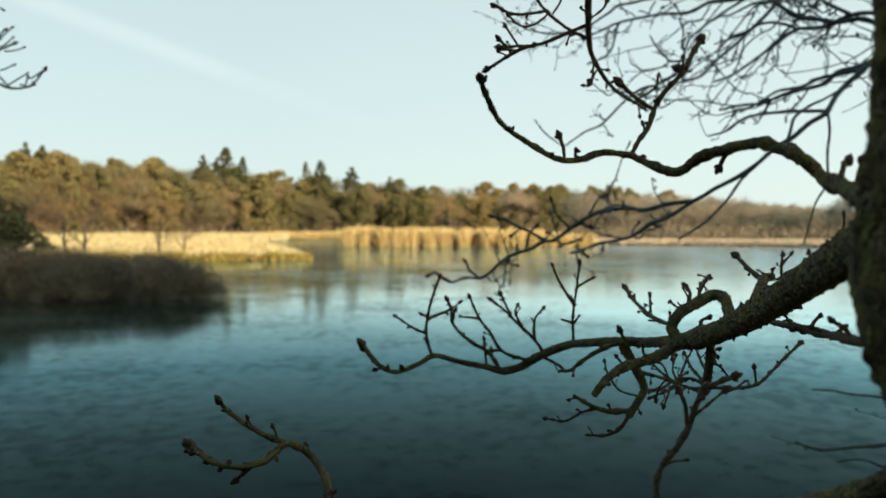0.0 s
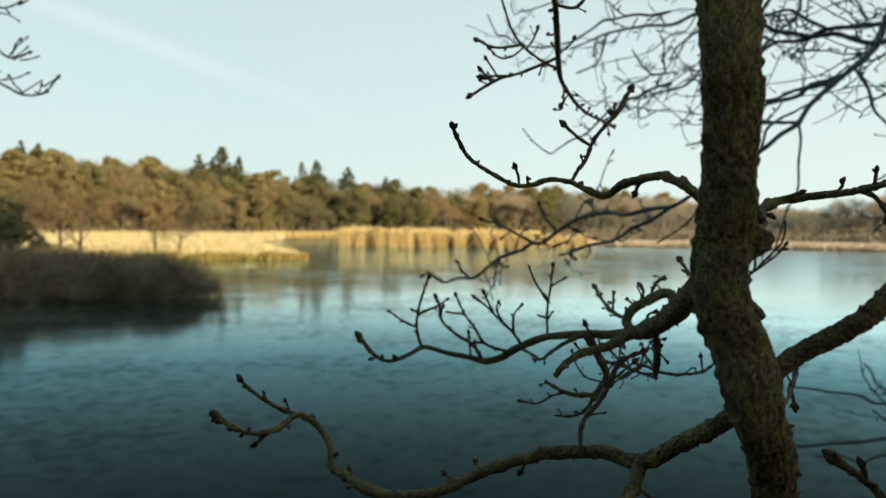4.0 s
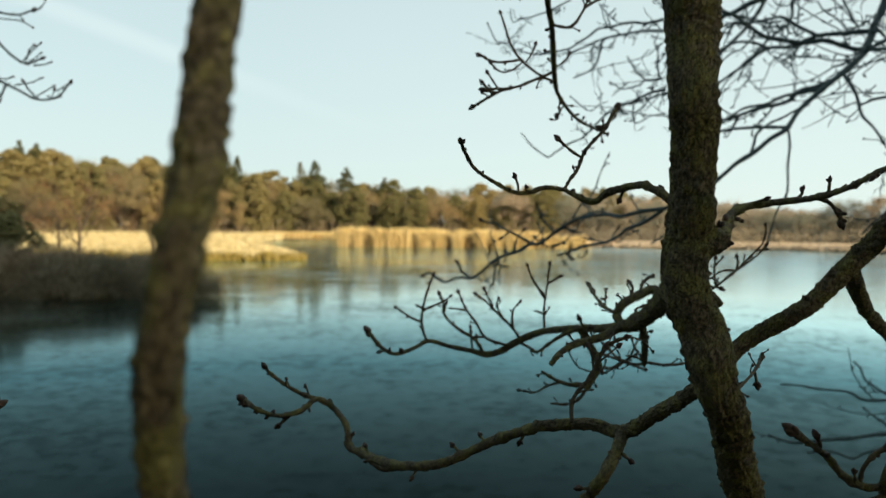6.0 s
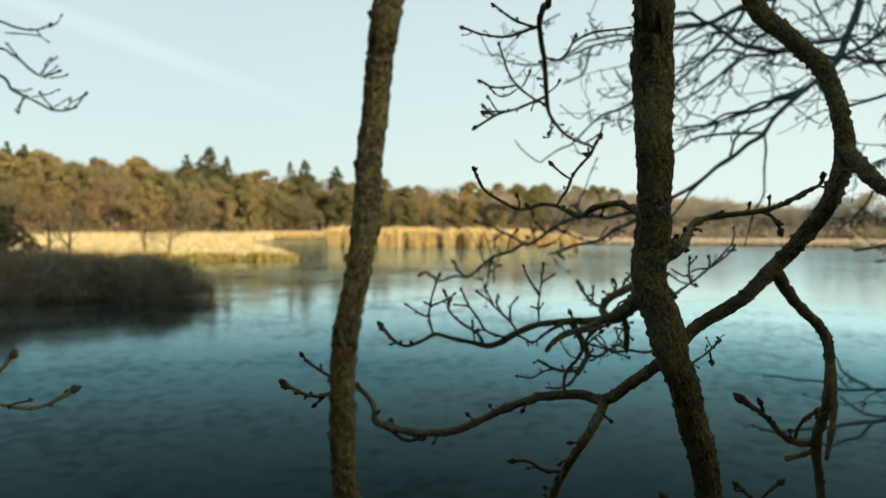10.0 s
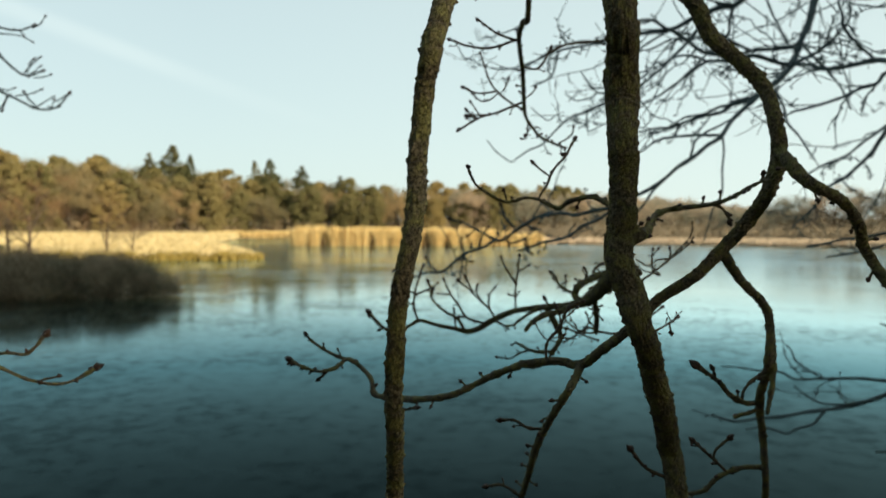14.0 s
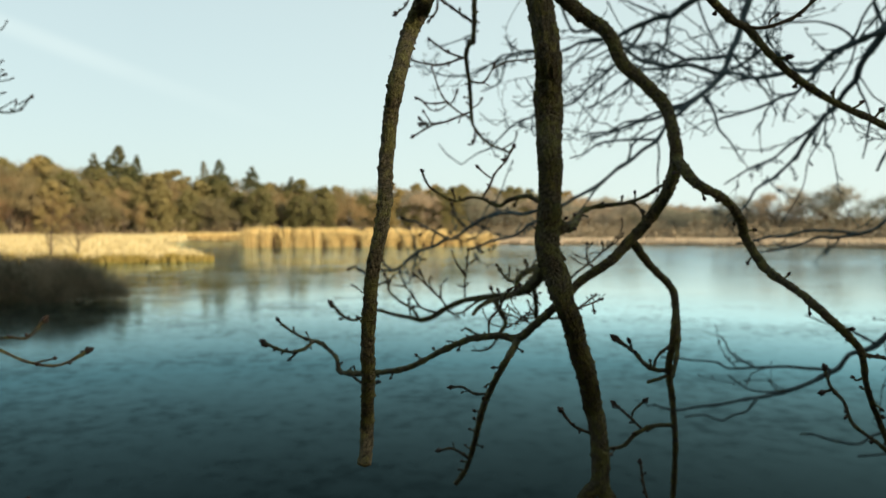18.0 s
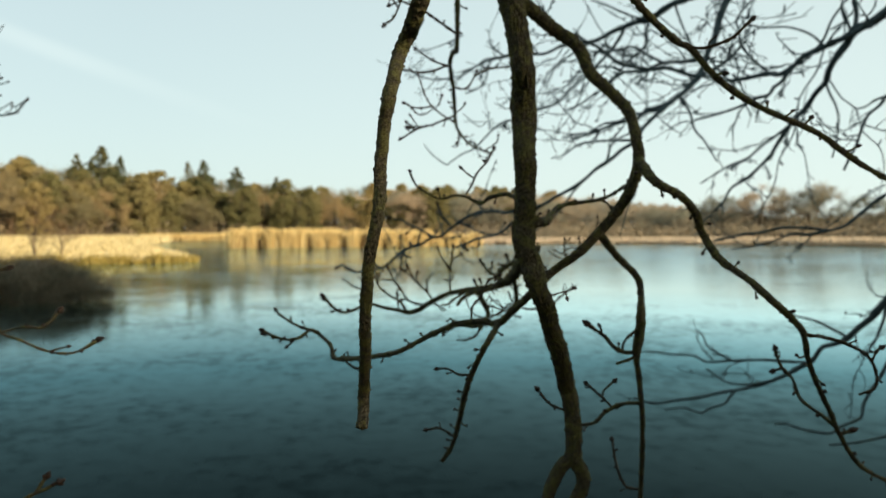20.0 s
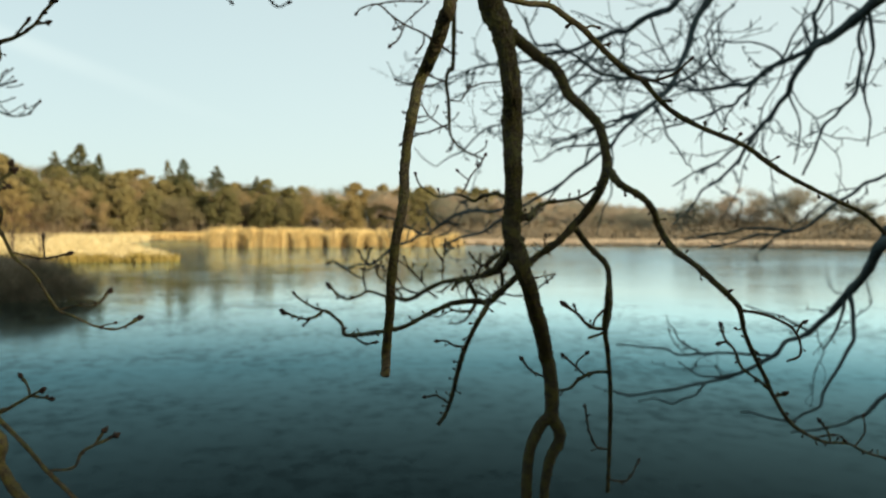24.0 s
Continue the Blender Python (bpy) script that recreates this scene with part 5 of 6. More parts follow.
grow("s3", "S", [(0.440, 0.480, 1.870, 6.2), (0.442, 0.473, 1.830, 5.0), (0.436, 0.465, 1.792, 3.8), (0.427, 0.459, 1.758, 2.8)])
grow("s4", "S", [(0.473, 0.562, 1.655, 4.3), (0.436, 0.564, 1.654, 4.1), (0.403, 0.566, 1.640, 3.9), (0.382, 0.567, 1.620, 3.7), (0.356, 0.568, 1.615, 3.6)])
grow("s4a", "s4", [(0.418, 0.565, 1.646, 2.5), (0.394, 0.567, 1.669, 2.5), (0.365, 0.569, 1.695, 2.5)], tip=True)
grow("s4b", "s4a", [(0.396, 0.567, 1.667, 2.2), (0.401, 0.567, 1.682, 2.3), (0.421, 0.566, 1.699, 2.5)], tip=True)
grow("s5", "S", [(0.538, 0.734, 1.429, 3.1), (0.506, 0.739, 1.438, 3.0), (0.488, 0.743, 1.480, 2.8), (0.479, 0.746, 1.537, 2.6)], tip=True)
grow("s6", "S", [(0.569, 0.824, 1.325, 2.7), (0.619, 0.816, 1.324, 2.5), (0.649, 0.813, 1.376, 2.2)], tip=True)
grow("b1", "B", [(0.319, 0.517, 1.653, 2.7), (0.281, 0.520, 1.668, 2.7), (0.257, 0.522, 1.696, 2.7)], tip=True)
grow("b2", "B", [(0.219, 0.344, 1.880, 1.3), (0.297, 0.487, 1.878, 1.4), (0.364, 0.630, 1.874, 1.6)], tip=True)
grow("b2a", "b2", [(0.307, 0.507, 1.878, 1.8), (0.310, 0.507, 1.864, 1.8)], tip=True)
grow("g1", "G", [(0.388, 0.567, 2.047, 2.4), (0.404, 0.566, 2.043, 2.4), (0.415, 0.566, 2.030, 2.4), (0.418, 0.566, 2.021, 2.4)], tip=True)
grow("g2", "G", [(0.405, 0.471, 2.067, 1.5), (0.399, 0.471, 2.061, 1.5)], tip=True)
grow("h2", "H", [(0.135, 0.587, 2.054, 2.1), (0.142, 0.594, 2.066, 2.1), (0.150, 0.601, 2.075, 2.1), (0.158, 0.610, 2.092, 2.1), (0.169, 0.620, 2.107, 2.1), (0.186, 0.632, 2.124, 2.1), (0.195, 0.640, 2.139, 2.1), (0.204, 0.648, 2.152, 2.1)], tip=True)
grow("h2a", "h2", [(0.157, 0.609, 2.090, 1.7), (0.145, 0.609, 2.098, 1.8), (0.137, 0.609, 2.105, 1.8), (0.131, 0.610, 2.111, 1.9)], tip=True)
grow("h2b", "h2", [(0.186, 0.632, 2.124, 2.3), (0.183, 0.632, 2.125, 2.3)], tip=True)
grow("h3", "H", [(0.086, 0.579, 2.052, 1.3), (0.085, 0.579, 2.060, 1.3), (0.082, 0.579, 2.068, 1.3)], tip=True)
grow("h4", "H", [(0.030, 0.535, 2.086, 1.6), (0.027, 0.536, 2.091, 1.6)])
grow("d1", "D", [(0.781, 0.412, 1.630, 3.6), (0.751, 0.417, 1.655, 3.4), (0.718, 0.423, 1.682, 3.2), (0.703, 0.426, 1.719, 3.0), (0.683, 0.430, 1.743, 2.9), (0.674, 0.432, 1.773, 2.7)], tip=True)
grow("d1a", "d1", [(0.687, 0.429, 1.738, 2.7), (0.670, 0.432, 1.733, 2.7)], tip=True)
grow("d2", "D", [(0.617, 0.252, 1.823, 3.2), (0.665, 0.260, 1.814, 3.1), (0.705, 0.268, 1.802, 3.0), (0.743, 0.275, 1.782, 2.8), (0.764, 0.283, 1.754, 2.7), (0.770, 0.293, 1.725, 2.6), (0.751, 0.307, 1.712, 2.5)])
grow("d2b", "d2", [(0.753, 0.279, 1.769, 2.1), (0.763, 0.278, 1.789, 2.4), (0.771, 0.277, 1.794, 2.5)], tip=True)
grow("d3", "D", [(1.008, 0.537, 1.478, 3.0), (1.003, 0.539, 1.502, 3.0), (0.983, 0.542, 1.529, 3.0)], tip=True)
grow("d4", "D", [(0.950, 0.512, 1.499, 2.4), (1.001, 0.504, 1.504, 2.4), (1.020, 0.501, 1.491, 2.4)], tip=True)
grow("d5", "D", [(1.099, 0.575, 1.454, 2.5), (1.123, 0.572, 1.489, 2.3), (1.120, 0.573, 1.530, 2.0)], tip=True)
grow("d6", "D", [(0.795, 0.425, 1.614, 3.6), (0.818, 0.421, 1.622, 3.6)], tip=True)
grow("e1", "E", [(0.299, -0.034, 2.200, 2.2), (0.320, -0.036, 2.201, 2.1), (0.348, -0.040, 2.212, 2.0), (0.372, -0.042, 2.234, 1.8)], tip=True)
grow("e2", "E", [(0.404, 0.004, 2.141, 1.9), (0.400, 0.005, 2.138, 1.9)])
grow("k1a", "K1", [(0.160, 0.941, 2.375, 2.8), (0.108, 0.944, 2.358, 2.5), (0.065, 0.947, 2.361, 2.2), (0.027, 0.949, 2.374, 2.0)], tip=True)
grow("k1b", "K1", [(0.161, 0.948, 2.372, 2.8), (0.120, 0.951, 2.387, 2.4), (0.082, 0.954, 2.414, 2.0)], tip=True)
grow("k1c", "K1", [(0.179, 1.022, 2.338, 2.5), (0.209, 1.020, 2.334, 2.4), (0.226, 1.020, 2.354, 2.2), (0.237, 1.019, 2.377, 2.1)], tip=True)
grow("k1d", "K1", [(0.208, 1.161, 2.272, 2.7), (0.172, 1.164, 2.291, 2.5), (0.135, 1.167, 2.328, 2.2), (0.110, 1.170, 2.396, 1.8)], tip=True)
grow("k1e", "k1d", [(0.150, 1.165, 2.313, 2.3), (0.104, 1.168, 2.309, 2.3), (0.073, 1.170, 2.322, 2.3)], tip=True)
grow("k1f", "K1", [(0.201, 1.131, 2.286, 2.7), (0.143, 1.134, 2.262, 2.7), (0.107, 1.136, 2.252, 2.7), (0.061, 1.138, 2.225, 2.7)], tip=True)
grow("k1g", "k1f", [(0.126, 1.135, 2.257, 2.2), (0.077, 1.138, 2.256, 2.2)], tip=True)
grow("k1h", "k1f", [(0.096, 1.136, 2.246, 2.2), (0.077, 1.138, 2.268, 2.2)], tip=True)
grow("k1i", "k1c", [(0.232, 1.019, 2.365, 2.5), (0.266, 1.018, 2.382, 2.3), (0.311, 1.015, 2.388, 2.0), (0.357, 1.012, 2.394, 1.7)], tip=True)
grow("k1j", "K1", [(0.235, 1.235, 2.248, 1.9), (0.221, 1.235, 2.226, 2.4)], tip=True)
grow("k1k", "K1", [(0.331, 1.415, 2.225, 2.1), (0.365, 1.414, 2.247, 2.1), (0.372, 1.414, 2.269, 2.1)], tip=True)
grow("p1", "P", [(-0.761, 0.767, 1.797, 2.4), (-0.717, 0.761, 1.807, 2.7), (-0.679, 0.754, 1.807, 3.0), (-0.647, 0.750, 1.840, 3.3)], tip=True)
grow("p2", "P", [(-0.839, 0.698, 1.930, 1.8), (-0.772, 0.687, 1.916, 2.3), (-0.711, 0.677, 1.928, 2.7)], tip=True)
grow("p2a", "p2", [(-0.767, 0.686, 1.917, 1.8), (-0.770, 0.688, 1.965, 2.3)], tip=True)
grow("p3", "P", [(-0.685, 0.806, 1.752, 2.0), (-0.647, 0.800, 1.761, 2.0)], tip=True)
grow("burr", "B", [(0.189, 0.336, 1.998, 10.9), (0.208, 0.336, 2.000, 8.4), (0.217, 0.336, 2.007, 5.7)])
grow("spur", "B", [(0.190, 0.334, 1.962, 9.5), (0.207, 0.334, 1.960, 5.9), (0.213, 0.334, 1.956, 3.3)])
grow("k2a", "k1d", [(0.152, 1.165, 2.311, 1.8), (0.130, 1.165, 2.294, 1.8), (0.110, 1.165, 2.292, 1.8), (0.093, 1.166, 2.307, 1.8)], tip=True)
grow("k2b", "k1d", [(0.155, 1.165, 2.308, 1.5), (0.165, 1.165, 2.323, 1.7), (0.172, 1.165, 2.341, 1.8)], tip=True)
grow("k2c", "k1f", [(0.108, 1.136, 2.252, 1.8), (0.095, 1.136, 2.271, 1.8), (0.086, 1.136, 2.285, 1.8)], tip=True)
grow("k2d", "k1f", [(0.105, 1.136, 2.251, 1.4), (0.079, 1.136, 2.253, 2.2)], tip=True)
grow("k2e", "K1", [(0.221, 1.201, 2.257, 1.5), (0.219, 1.201, 2.221, 1.5), (0.214, 1.201, 2.213, 1.5), (0.206, 1.201, 2.214, 1.5)], tip=True)
grow("k2f", "K1", [(0.199, 1.123, 2.289, 1.4), (0.218, 1.123, 2.304, 1.7), (0.224, 1.123, 2.315, 1.8)], tip=True)
grow("k2g", "K1", [(0.262, 1.291, 2.235, 1.6), (0.268, 1.291, 2.236, 1.6)], tip=True)
grow("k2h", "K1", [(0.343, 1.438, 2.224, 1.8), (0.346, 1.438, 2.202, 1.8)], tip=True)
grow("kt1", "K1", [(0.161, 0.835, 2.420, 3.2), (0.116, 0.843, 2.453, 3.0), (0.088, 0.848, 2.473, 2.9), (0.038, 0.856, 2.497, 2.7), (0.003, 0.863, 2.523, 2.5), (-0.028, 0.868, 2.547, 2.3), (-0.067, 0.874, 2.537, 2.2), (-0.081, 0.876, 2.523, 2.1)], tip=True)
grow("kt2", "kt1", [(-0.028, 0.868, 2.547, 2.1), (0.017, 0.861, 2.555, 2.1), (0.081, 0.851, 2.554, 2.1)], tip=True)
grow("kt3", "kt1", [(0.038, 0.857, 2.498, 2.1), (0.074, 0.851, 2.530, 2.1), (0.098, 0.848, 2.552, 2.1)], tip=True)
grow("kt4", "kt1", [(0.041, 0.856, 2.496, 2.1), (0.024, 0.858, 2.459, 2.4), (0.003, 0.861, 2.442, 2.6)], tip=True)
grow("kt5", "kt1", [(0.088, 0.848, 2.473, 2.6), (0.086, 0.848, 2.448, 2.4), (0.070, 0.850, 2.426, 2.1)], tip=True)
grow("kt6", "kt1", [(0.041, 0.856, 2.496, 2.1), (0.014, 0.860, 2.485, 2.1)], tip=True)
grow("kt7", "kt1", [(0.004, 0.862, 2.523, 2.1), (0.017, 0.860, 2.505, 1.9), (0.031, 0.857, 2.485, 1.6)], tip=True)
grow("mx1", "M", [(0.913, 3.039, 2.876, 5.8), (0.788, 3.040, 2.864, 5.3), (0.696, 3.040, 2.845, 4.9), (0.617, 3.040, 2.812, 4.5), (0.537, 3.040, 2.759, 4.1), (0.423, 3.040, 2.733, 3.6), (0.308, 3.041, 2.751, 3.1), (0.240, 3.042, 2.780, 2.8), (0.198, 3.044, 2.860, 2.4)])
grow("mx2", "M", [(0.536, 3.044, 2.953, 3.4), (0.433, 3.043, 2.902, 2.9), (0.365, 3.043, 2.879, 2.6), (0.303, 3.043, 2.860, 2.4), (0.291, 3.045, 2.917, 2.1)])
grow("mx3", "M", [(0.922, 3.034, 2.595, 5.8), (0.813, 3.034, 2.555, 5.3), (0.744, 3.034, 2.532, 4.9), (0.653, 3.033, 2.463, 4.4), (0.585, 3.032, 2.394, 3.9), (0.494, 3.032, 2.347, 3.4), (0.448, 3.031, 2.317, 3.1), (0.368, 3.033, 2.376, 2.7), (0.338, 3.034, 2.415, 2.4)])
grow("mx4", "M", [(0.794, 3.034, 2.548, 3.4), (0.790, 3.033, 2.498, 3.2), (0.800, 3.032, 2.457, 3.0), (0.859, 3.032, 2.485, 2.8), (0.923, 3.032, 2.499, 2.5)])
grow("mx5", "M", [(0.908, 3.034, 2.636, 4.9), (0.840, 3.035, 2.631, 4.2), (0.803, 3.036, 2.667, 3.6), (0.766, 3.037, 2.726, 2.9)])
grow("mx6", "M", [(0.894, 3.035, 2.640, 3.4), (0.887, 3.036, 2.704, 3.1), (0.875, 3.038, 2.784, 2.7), (0.891, 3.038, 2.819, 2.5)])
grow("mx7", "M", [(0.840, 3.035, 2.631, 3.4), (0.748, 3.035, 2.594, 2.9), (0.709, 3.036, 2.616, 2.6), (0.693, 3.036, 2.623, 2.5)])
grow("mx8", "M", [(0.687, 3.034, 2.543, 2.5), (0.619, 3.034, 2.504, 2.4), (0.566, 3.035, 2.538, 2.2), (0.534, 3.036, 2.565, 2.1)])
grow("mx9", "M", [(0.696, 3.040, 2.845, 3.4), (0.685, 3.041, 2.886, 3.0), (0.719, 3.042, 2.920, 2.5)])
grow("mxa", "M", [(0.788, 3.040, 2.852, 3.4), (0.761, 3.039, 2.806, 2.9), (0.724, 3.040, 2.818, 2.5)])
grow("b3", "B", [(0.194, 0.334, 1.949, 3.0), (0.479, 1.271, 1.870, 2.8), (0.502, 1.272, 1.890, 2.7), (0.531, 1.272, 1.909, 2.6), (0.559, 1.272, 1.932, 2.4), (0.587, 1.272, 1.953, 2.3), (0.610, 1.272, 1.970, 2.2), (0.627, 1.272, 1.990, 2.1)], tip=True)
grow("b3a", "b3", [(0.528, 1.272, 1.909, 2.1), (0.510, 1.272, 1.913, 2.0), (0.494, 1.272, 1.924, 1.8), (0.482, 1.273, 1.934, 1.7)])
grow("b3b", "b3", [(0.490, 1.273, 1.941, 2.1), (0.508, 1.272, 1.930, 2.1), (0.521, 1.272, 1.925, 2.1), (0.542, 1.272, 1.939, 2.1), (0.570, 1.272, 1.941, 2.1)])
grow("b3c", "b3", [(0.531, 1.272, 1.912, 2.5), (0.528, 1.272, 1.936, 2.3), (0.530, 1.273, 1.964, 2.1)], tip=True)
grow("b3d", "b3", [(0.529, 1.272, 1.948, 2.1), (0.537, 1.272, 1.958, 1.9), (0.544, 1.273, 1.966, 1.7)], tip=True)
grow("b3e", "b3", [(0.570, 1.272, 1.941, 2.5), (0.573, 1.272, 1.955, 2.3), (0.571, 1.272, 1.967, 2.1)], tip=True)
grow("b3f", "b3", [(0.570, 1.272, 1.941, 2.1), (0.599, 1.272, 1.970, 2.1), (0.619, 1.272, 1.991, 2.1)])
grow("b3g", "b3", [(0.619, 1.272, 1.991, 2.1), (0.625, 1.272, 2.010, 1.9), (0.625, 1.273, 2.028, 1.7)], tip=True)
grow("b3h", "b3", [(0.604, 1.272, 1.978, 2.1), (0.627, 1.272, 1.981, 1.7)], tip=True)
grow("b3i", "b3", [(0.531, 1.272, 1.909, 2.5), (0.542, 1.271, 1.905, 2.5)], tip=True)
grow("q2a", "Q2", [(-0.791, 0.660, 1.622, 2.7), (-0.798, 0.662, 1.647, 2.9), (-0.811, 0.664, 1.665, 3.1)], tip=True)
grow("q2b", "Q2", [(-0.789, 0.660, 1.623, 2.7), (-0.765, 0.656, 1.635, 3.6)], tip=True)
grow("q2c", "Q2", [(-0.791, 0.660, 1.622, 2.7), (-0.747, 0.653, 1.616, 3.1)], tip=True)
grow("q1", "Q", [(-0.740, 0.599, 1.476, 2.6), (-0.686, 0.590, 1.482, 2.9), (-0.668, 0.588, 1.515, 3.1), (-0.633, 0.582, 1.533, 3.3), (-0.598, 0.577, 1.550, 3.5)], tip=True)
grow("q1a", "q1", [(-0.643, 0.584, 1.528, 2.6), (-0.621, 0.581, 1.560, 3.5)], tip=True)
grow("u1", "U", [(-0.876, 0.843, 2.426, 2.9), (-0.843, 0.838, 2.468, 2.9)], tip=True)
grow("u2", "U", [(-0.830, 0.836, 2.456, 2.9), (-0.798, 0.831, 2.462, 3.4)], tip=True)
grow("u3", "U2", [(-0.834, 0.626, 2.083, 2.6), (-0.817, 0.623, 2.069, 3.0)], tip=True)
grow("u4", "U2", [(-0.817, 0.624, 2.094, 2.6), (-0.811, 0.623, 2.116, 3.5)], tip=True)
grow("tl2a", "TL2", [(-1.667, 3.154, 2.553, 3.5), (-1.705, 3.155, 2.593, 3.5), (-1.730, 3.156, 2.629, 3.5)], tip=True)
grow("tl2b", "TL2", [(-1.608, 3.153, 2.560, 2.7), (-1.598, 3.154, 2.594, 3.5)], tip=True)
grow("tl2c", "TL2", [(-1.803, 3.156, 2.618, 3.5), (-1.825, 3.155, 2.545, 3.5)], tip=True)
grow("tla", "TL", [(-1.719, 3.157, 2.701, 2.7), (-1.702, 3.158, 2.761, 3.3), (-1.683, 3.158, 2.777, 3.5)], tip=True)
grow("tlb", "TL", [(-1.800, 3.159, 2.754, 3.5), (-1.874, 3.161, 2.843, 3.5)], tip=True)
grow("tl2d", "TL2", [(-1.766, 3.157, 2.611, 3.6), (-1.700, 3.157, 2.622, 3.1), (-1.650, 3.157, 2.643, 2.6)], tip=True)
grow("tl2e", "TL2", [(-1.629, 3.157, 2.567, 3.6), (-1.597, 3.157, 2.557, 3.1), (-1.575, 3.157, 2.565, 2.6)], tip=True)
grow("tl2f", "TL2", [(-1.683, 3.157, 2.559, 3.6), (-1.638, 3.157, 2.587, 3.1), (-1.601, 3.157, 2.610, 2.6)], tip=True)
grow("tl2g", "TL2", [(-1.589, 3.157, 2.588, 3.6), (-1.559, 3.157, 2.608, 3.1), (-1.539, 3.157, 2.619, 2.6)], tip=True)
grow("tlc", "TL", [(-1.731, 3.157, 2.710, 3.6), (-1.696, 3.157, 2.751, 3.1), (-1.656, 3.157, 2.786, 2.6)], tip=True)
grow("tld", "TL", [(-1.716, 3.157, 2.700, 3.6), (-1.681, 3.157, 2.723, 3.1), (-1.656, 3.157, 2.746, 2.6)], tip=True)
grow("tlf", "TL", [(-1.687, 3.157, 2.693, 3.6), (-1.642, 3.157, 2.698, 3.1), (-1.613, 3.157, 2.709, 2.6)], tip=True)
grow("tl3a", "TL3", [(-1.880, 3.157, 2.891, 3.6), (-1.795, 3.157, 2.885, 3.3), (-1.734, 3.157, 2.876, 2.9), (-1.690, 3.157, 2.851, 2.6)], tip=True)
grow("tl3b", "TL3", [(-1.689, 3.157, 2.914, 3.6), (-1.654, 3.157, 2.935, 3.1), (-1.634, 3.157, 2.968, 2.6)], tip=True)
grow("tl3c", "TL3", [(-1.746, 3.157, 2.906, 3.6), (-1.738, 3.157, 2.893, 3.1), (-1.729, 3.157, 2.883, 2.6)], tip=True)
grow("tle", "TL2", [(-1.786, 3.157, 2.621, 3.6), (-1.811, 3.157, 2.591, 3.1), (-1.835, 3.157, 2.555, 2.6)], tip=True)
grow("tlh", "TL2", [(-1.847, 3.157, 2.648, 3.6), (-1.805, 3.157, 2.636, 3.1), (-1.771, 3.157, 2.646, 2.6)], tip=True)
grow("ka", "K", [(2.081, 3.629, 2.991, 11.5), (1.878, 3.761, 2.994, 10.0), (1.675, 3.889, 2.956, 8.5), (1.494, 4.018, 2.818, 6.8), (1.355, 4.103, 2.749, 5.6)])
grow("kb", "K", [(1.665, 3.178, 2.661, 10.3), (1.540, 3.185, 2.622, 9.0), (1.405, 3.191, 2.555, 7.6), (1.245, 3.200, 2.502, 6.1), (1.084, 3.209, 2.475, 4.6)])
grow("kc", "K", [(1.373, 2.924, 2.431, 7.4), (1.241, 2.932, 2.430, 6.2), (1.079, 2.941, 2.405, 4.6), (0.954, 2.947, 2.343, 3.2)])
grow("kd", "K", [(1.197, 2.846, 2.313, 6.2), (1.222, 2.846, 2.396, 5.3), (1.319, 2.842, 2.457, 4.2), (1.417, 2.837, 2.506, 3.1)])
grow("ke", "K", [(1.373, 2.924, 2.431, 5.3), (1.373, 2.921, 2.280, 4.7), (1.333, 2.919, 2.105, 3.9), (1.290, 2.918, 1.955, 3.2)])
grow("kh", "K", [(1.933, 3.468, 2.836, 9.8), (2.100, 3.460, 2.931, 8.0), (2.244, 3.455, 3.076, 6.2)])
grow("ki", "ka", [(1.682, 3.884, 2.957, 8.1), (1.516, 3.895, 2.987, 6.5), (1.294, 3.906, 2.892, 4.0)])
grow("kj", "ka", [(1.875, 3.763, 2.993, 9.2), (1.694, 3.776, 3.087, 7.5), (1.446, 3.791, 3.056, 5.5), (1.261, 3.801, 2.994, 3.9)])
grow("kg", "K", [(1.097, 2.816, 2.244, 5.8), (0.985, 2.813, 2.117, 4.8), (0.907, 2.811, 2.035, 4.0), (0.810, 2.810, 1.971, 3.3)])
grow("ke1", "Kend", [(0.536, 3.433, 2.011, 6.1), (0.478, 3.435, 2.071, 5.5), (0.454, 3.436, 2.138, 5.1)], tip=True)
grow("ke2", "Kend", [(0.455, 3.632, 1.960, 6.4), (0.355, 3.634, 2.013, 6.0), (0.279, 3.635, 2.055, 5.6), (0.211, 3.635, 2.070, 5.3)], tip=True)
grow("ke3", "Kend", [(0.519, 3.479, 1.999, 5.1), (0.593, 3.480, 2.036, 5.1), (0.629, 3.480, 2.019, 5.1)], tip=True)
grow("ke4", "Kend", [(0.190, 4.200, 1.761, 6.2), (0.134, 4.201, 1.802, 6.2), (0.111, 4.202, 1.849, 6.2)], tip=True)
grow("ke5", "Kend", [(0.385, 3.791, 1.916, 5.6), (0.397, 3.792, 1.974, 5.0), (0.436, 3.793, 2.026, 4.5)], tip=True)
grow("ke6", "Kend", [(0.295, 3.983, 1.852, 4.7), (0.362, 3.983, 1.834, 4.7)], tip=True)
grow("ke7", "Kend", [(0.048, 4.414, 1.725, 6.5), (-0.043, 4.415, 1.780, 6.5), (-0.080, 4.414, 1.761, 6.5)], tip=True)
grow("ke8", "ke2", [(0.353, 3.634, 2.013, 4.3), (0.304, 3.633, 1.980, 4.3)], tip=True)
grow("ke9", "Kend", [(0.585, 3.296, 2.055, 4.8), (0.630, 3.298, 2.137, 4.2), (0.664, 3.298, 2.148, 3.9)], tip=True)
grow("kl1", "Klow", [(0.804, 4.191, 1.940, 6.2), (0.714, 4.190, 1.907, 5.4), (0.743, 4.190, 1.869, 4.9)], tip=True)
grow("kl2", "Klow", [(0.840, 3.651, 1.977, 5.4), (0.875, 3.652, 2.038, 4.3)], tip=True)
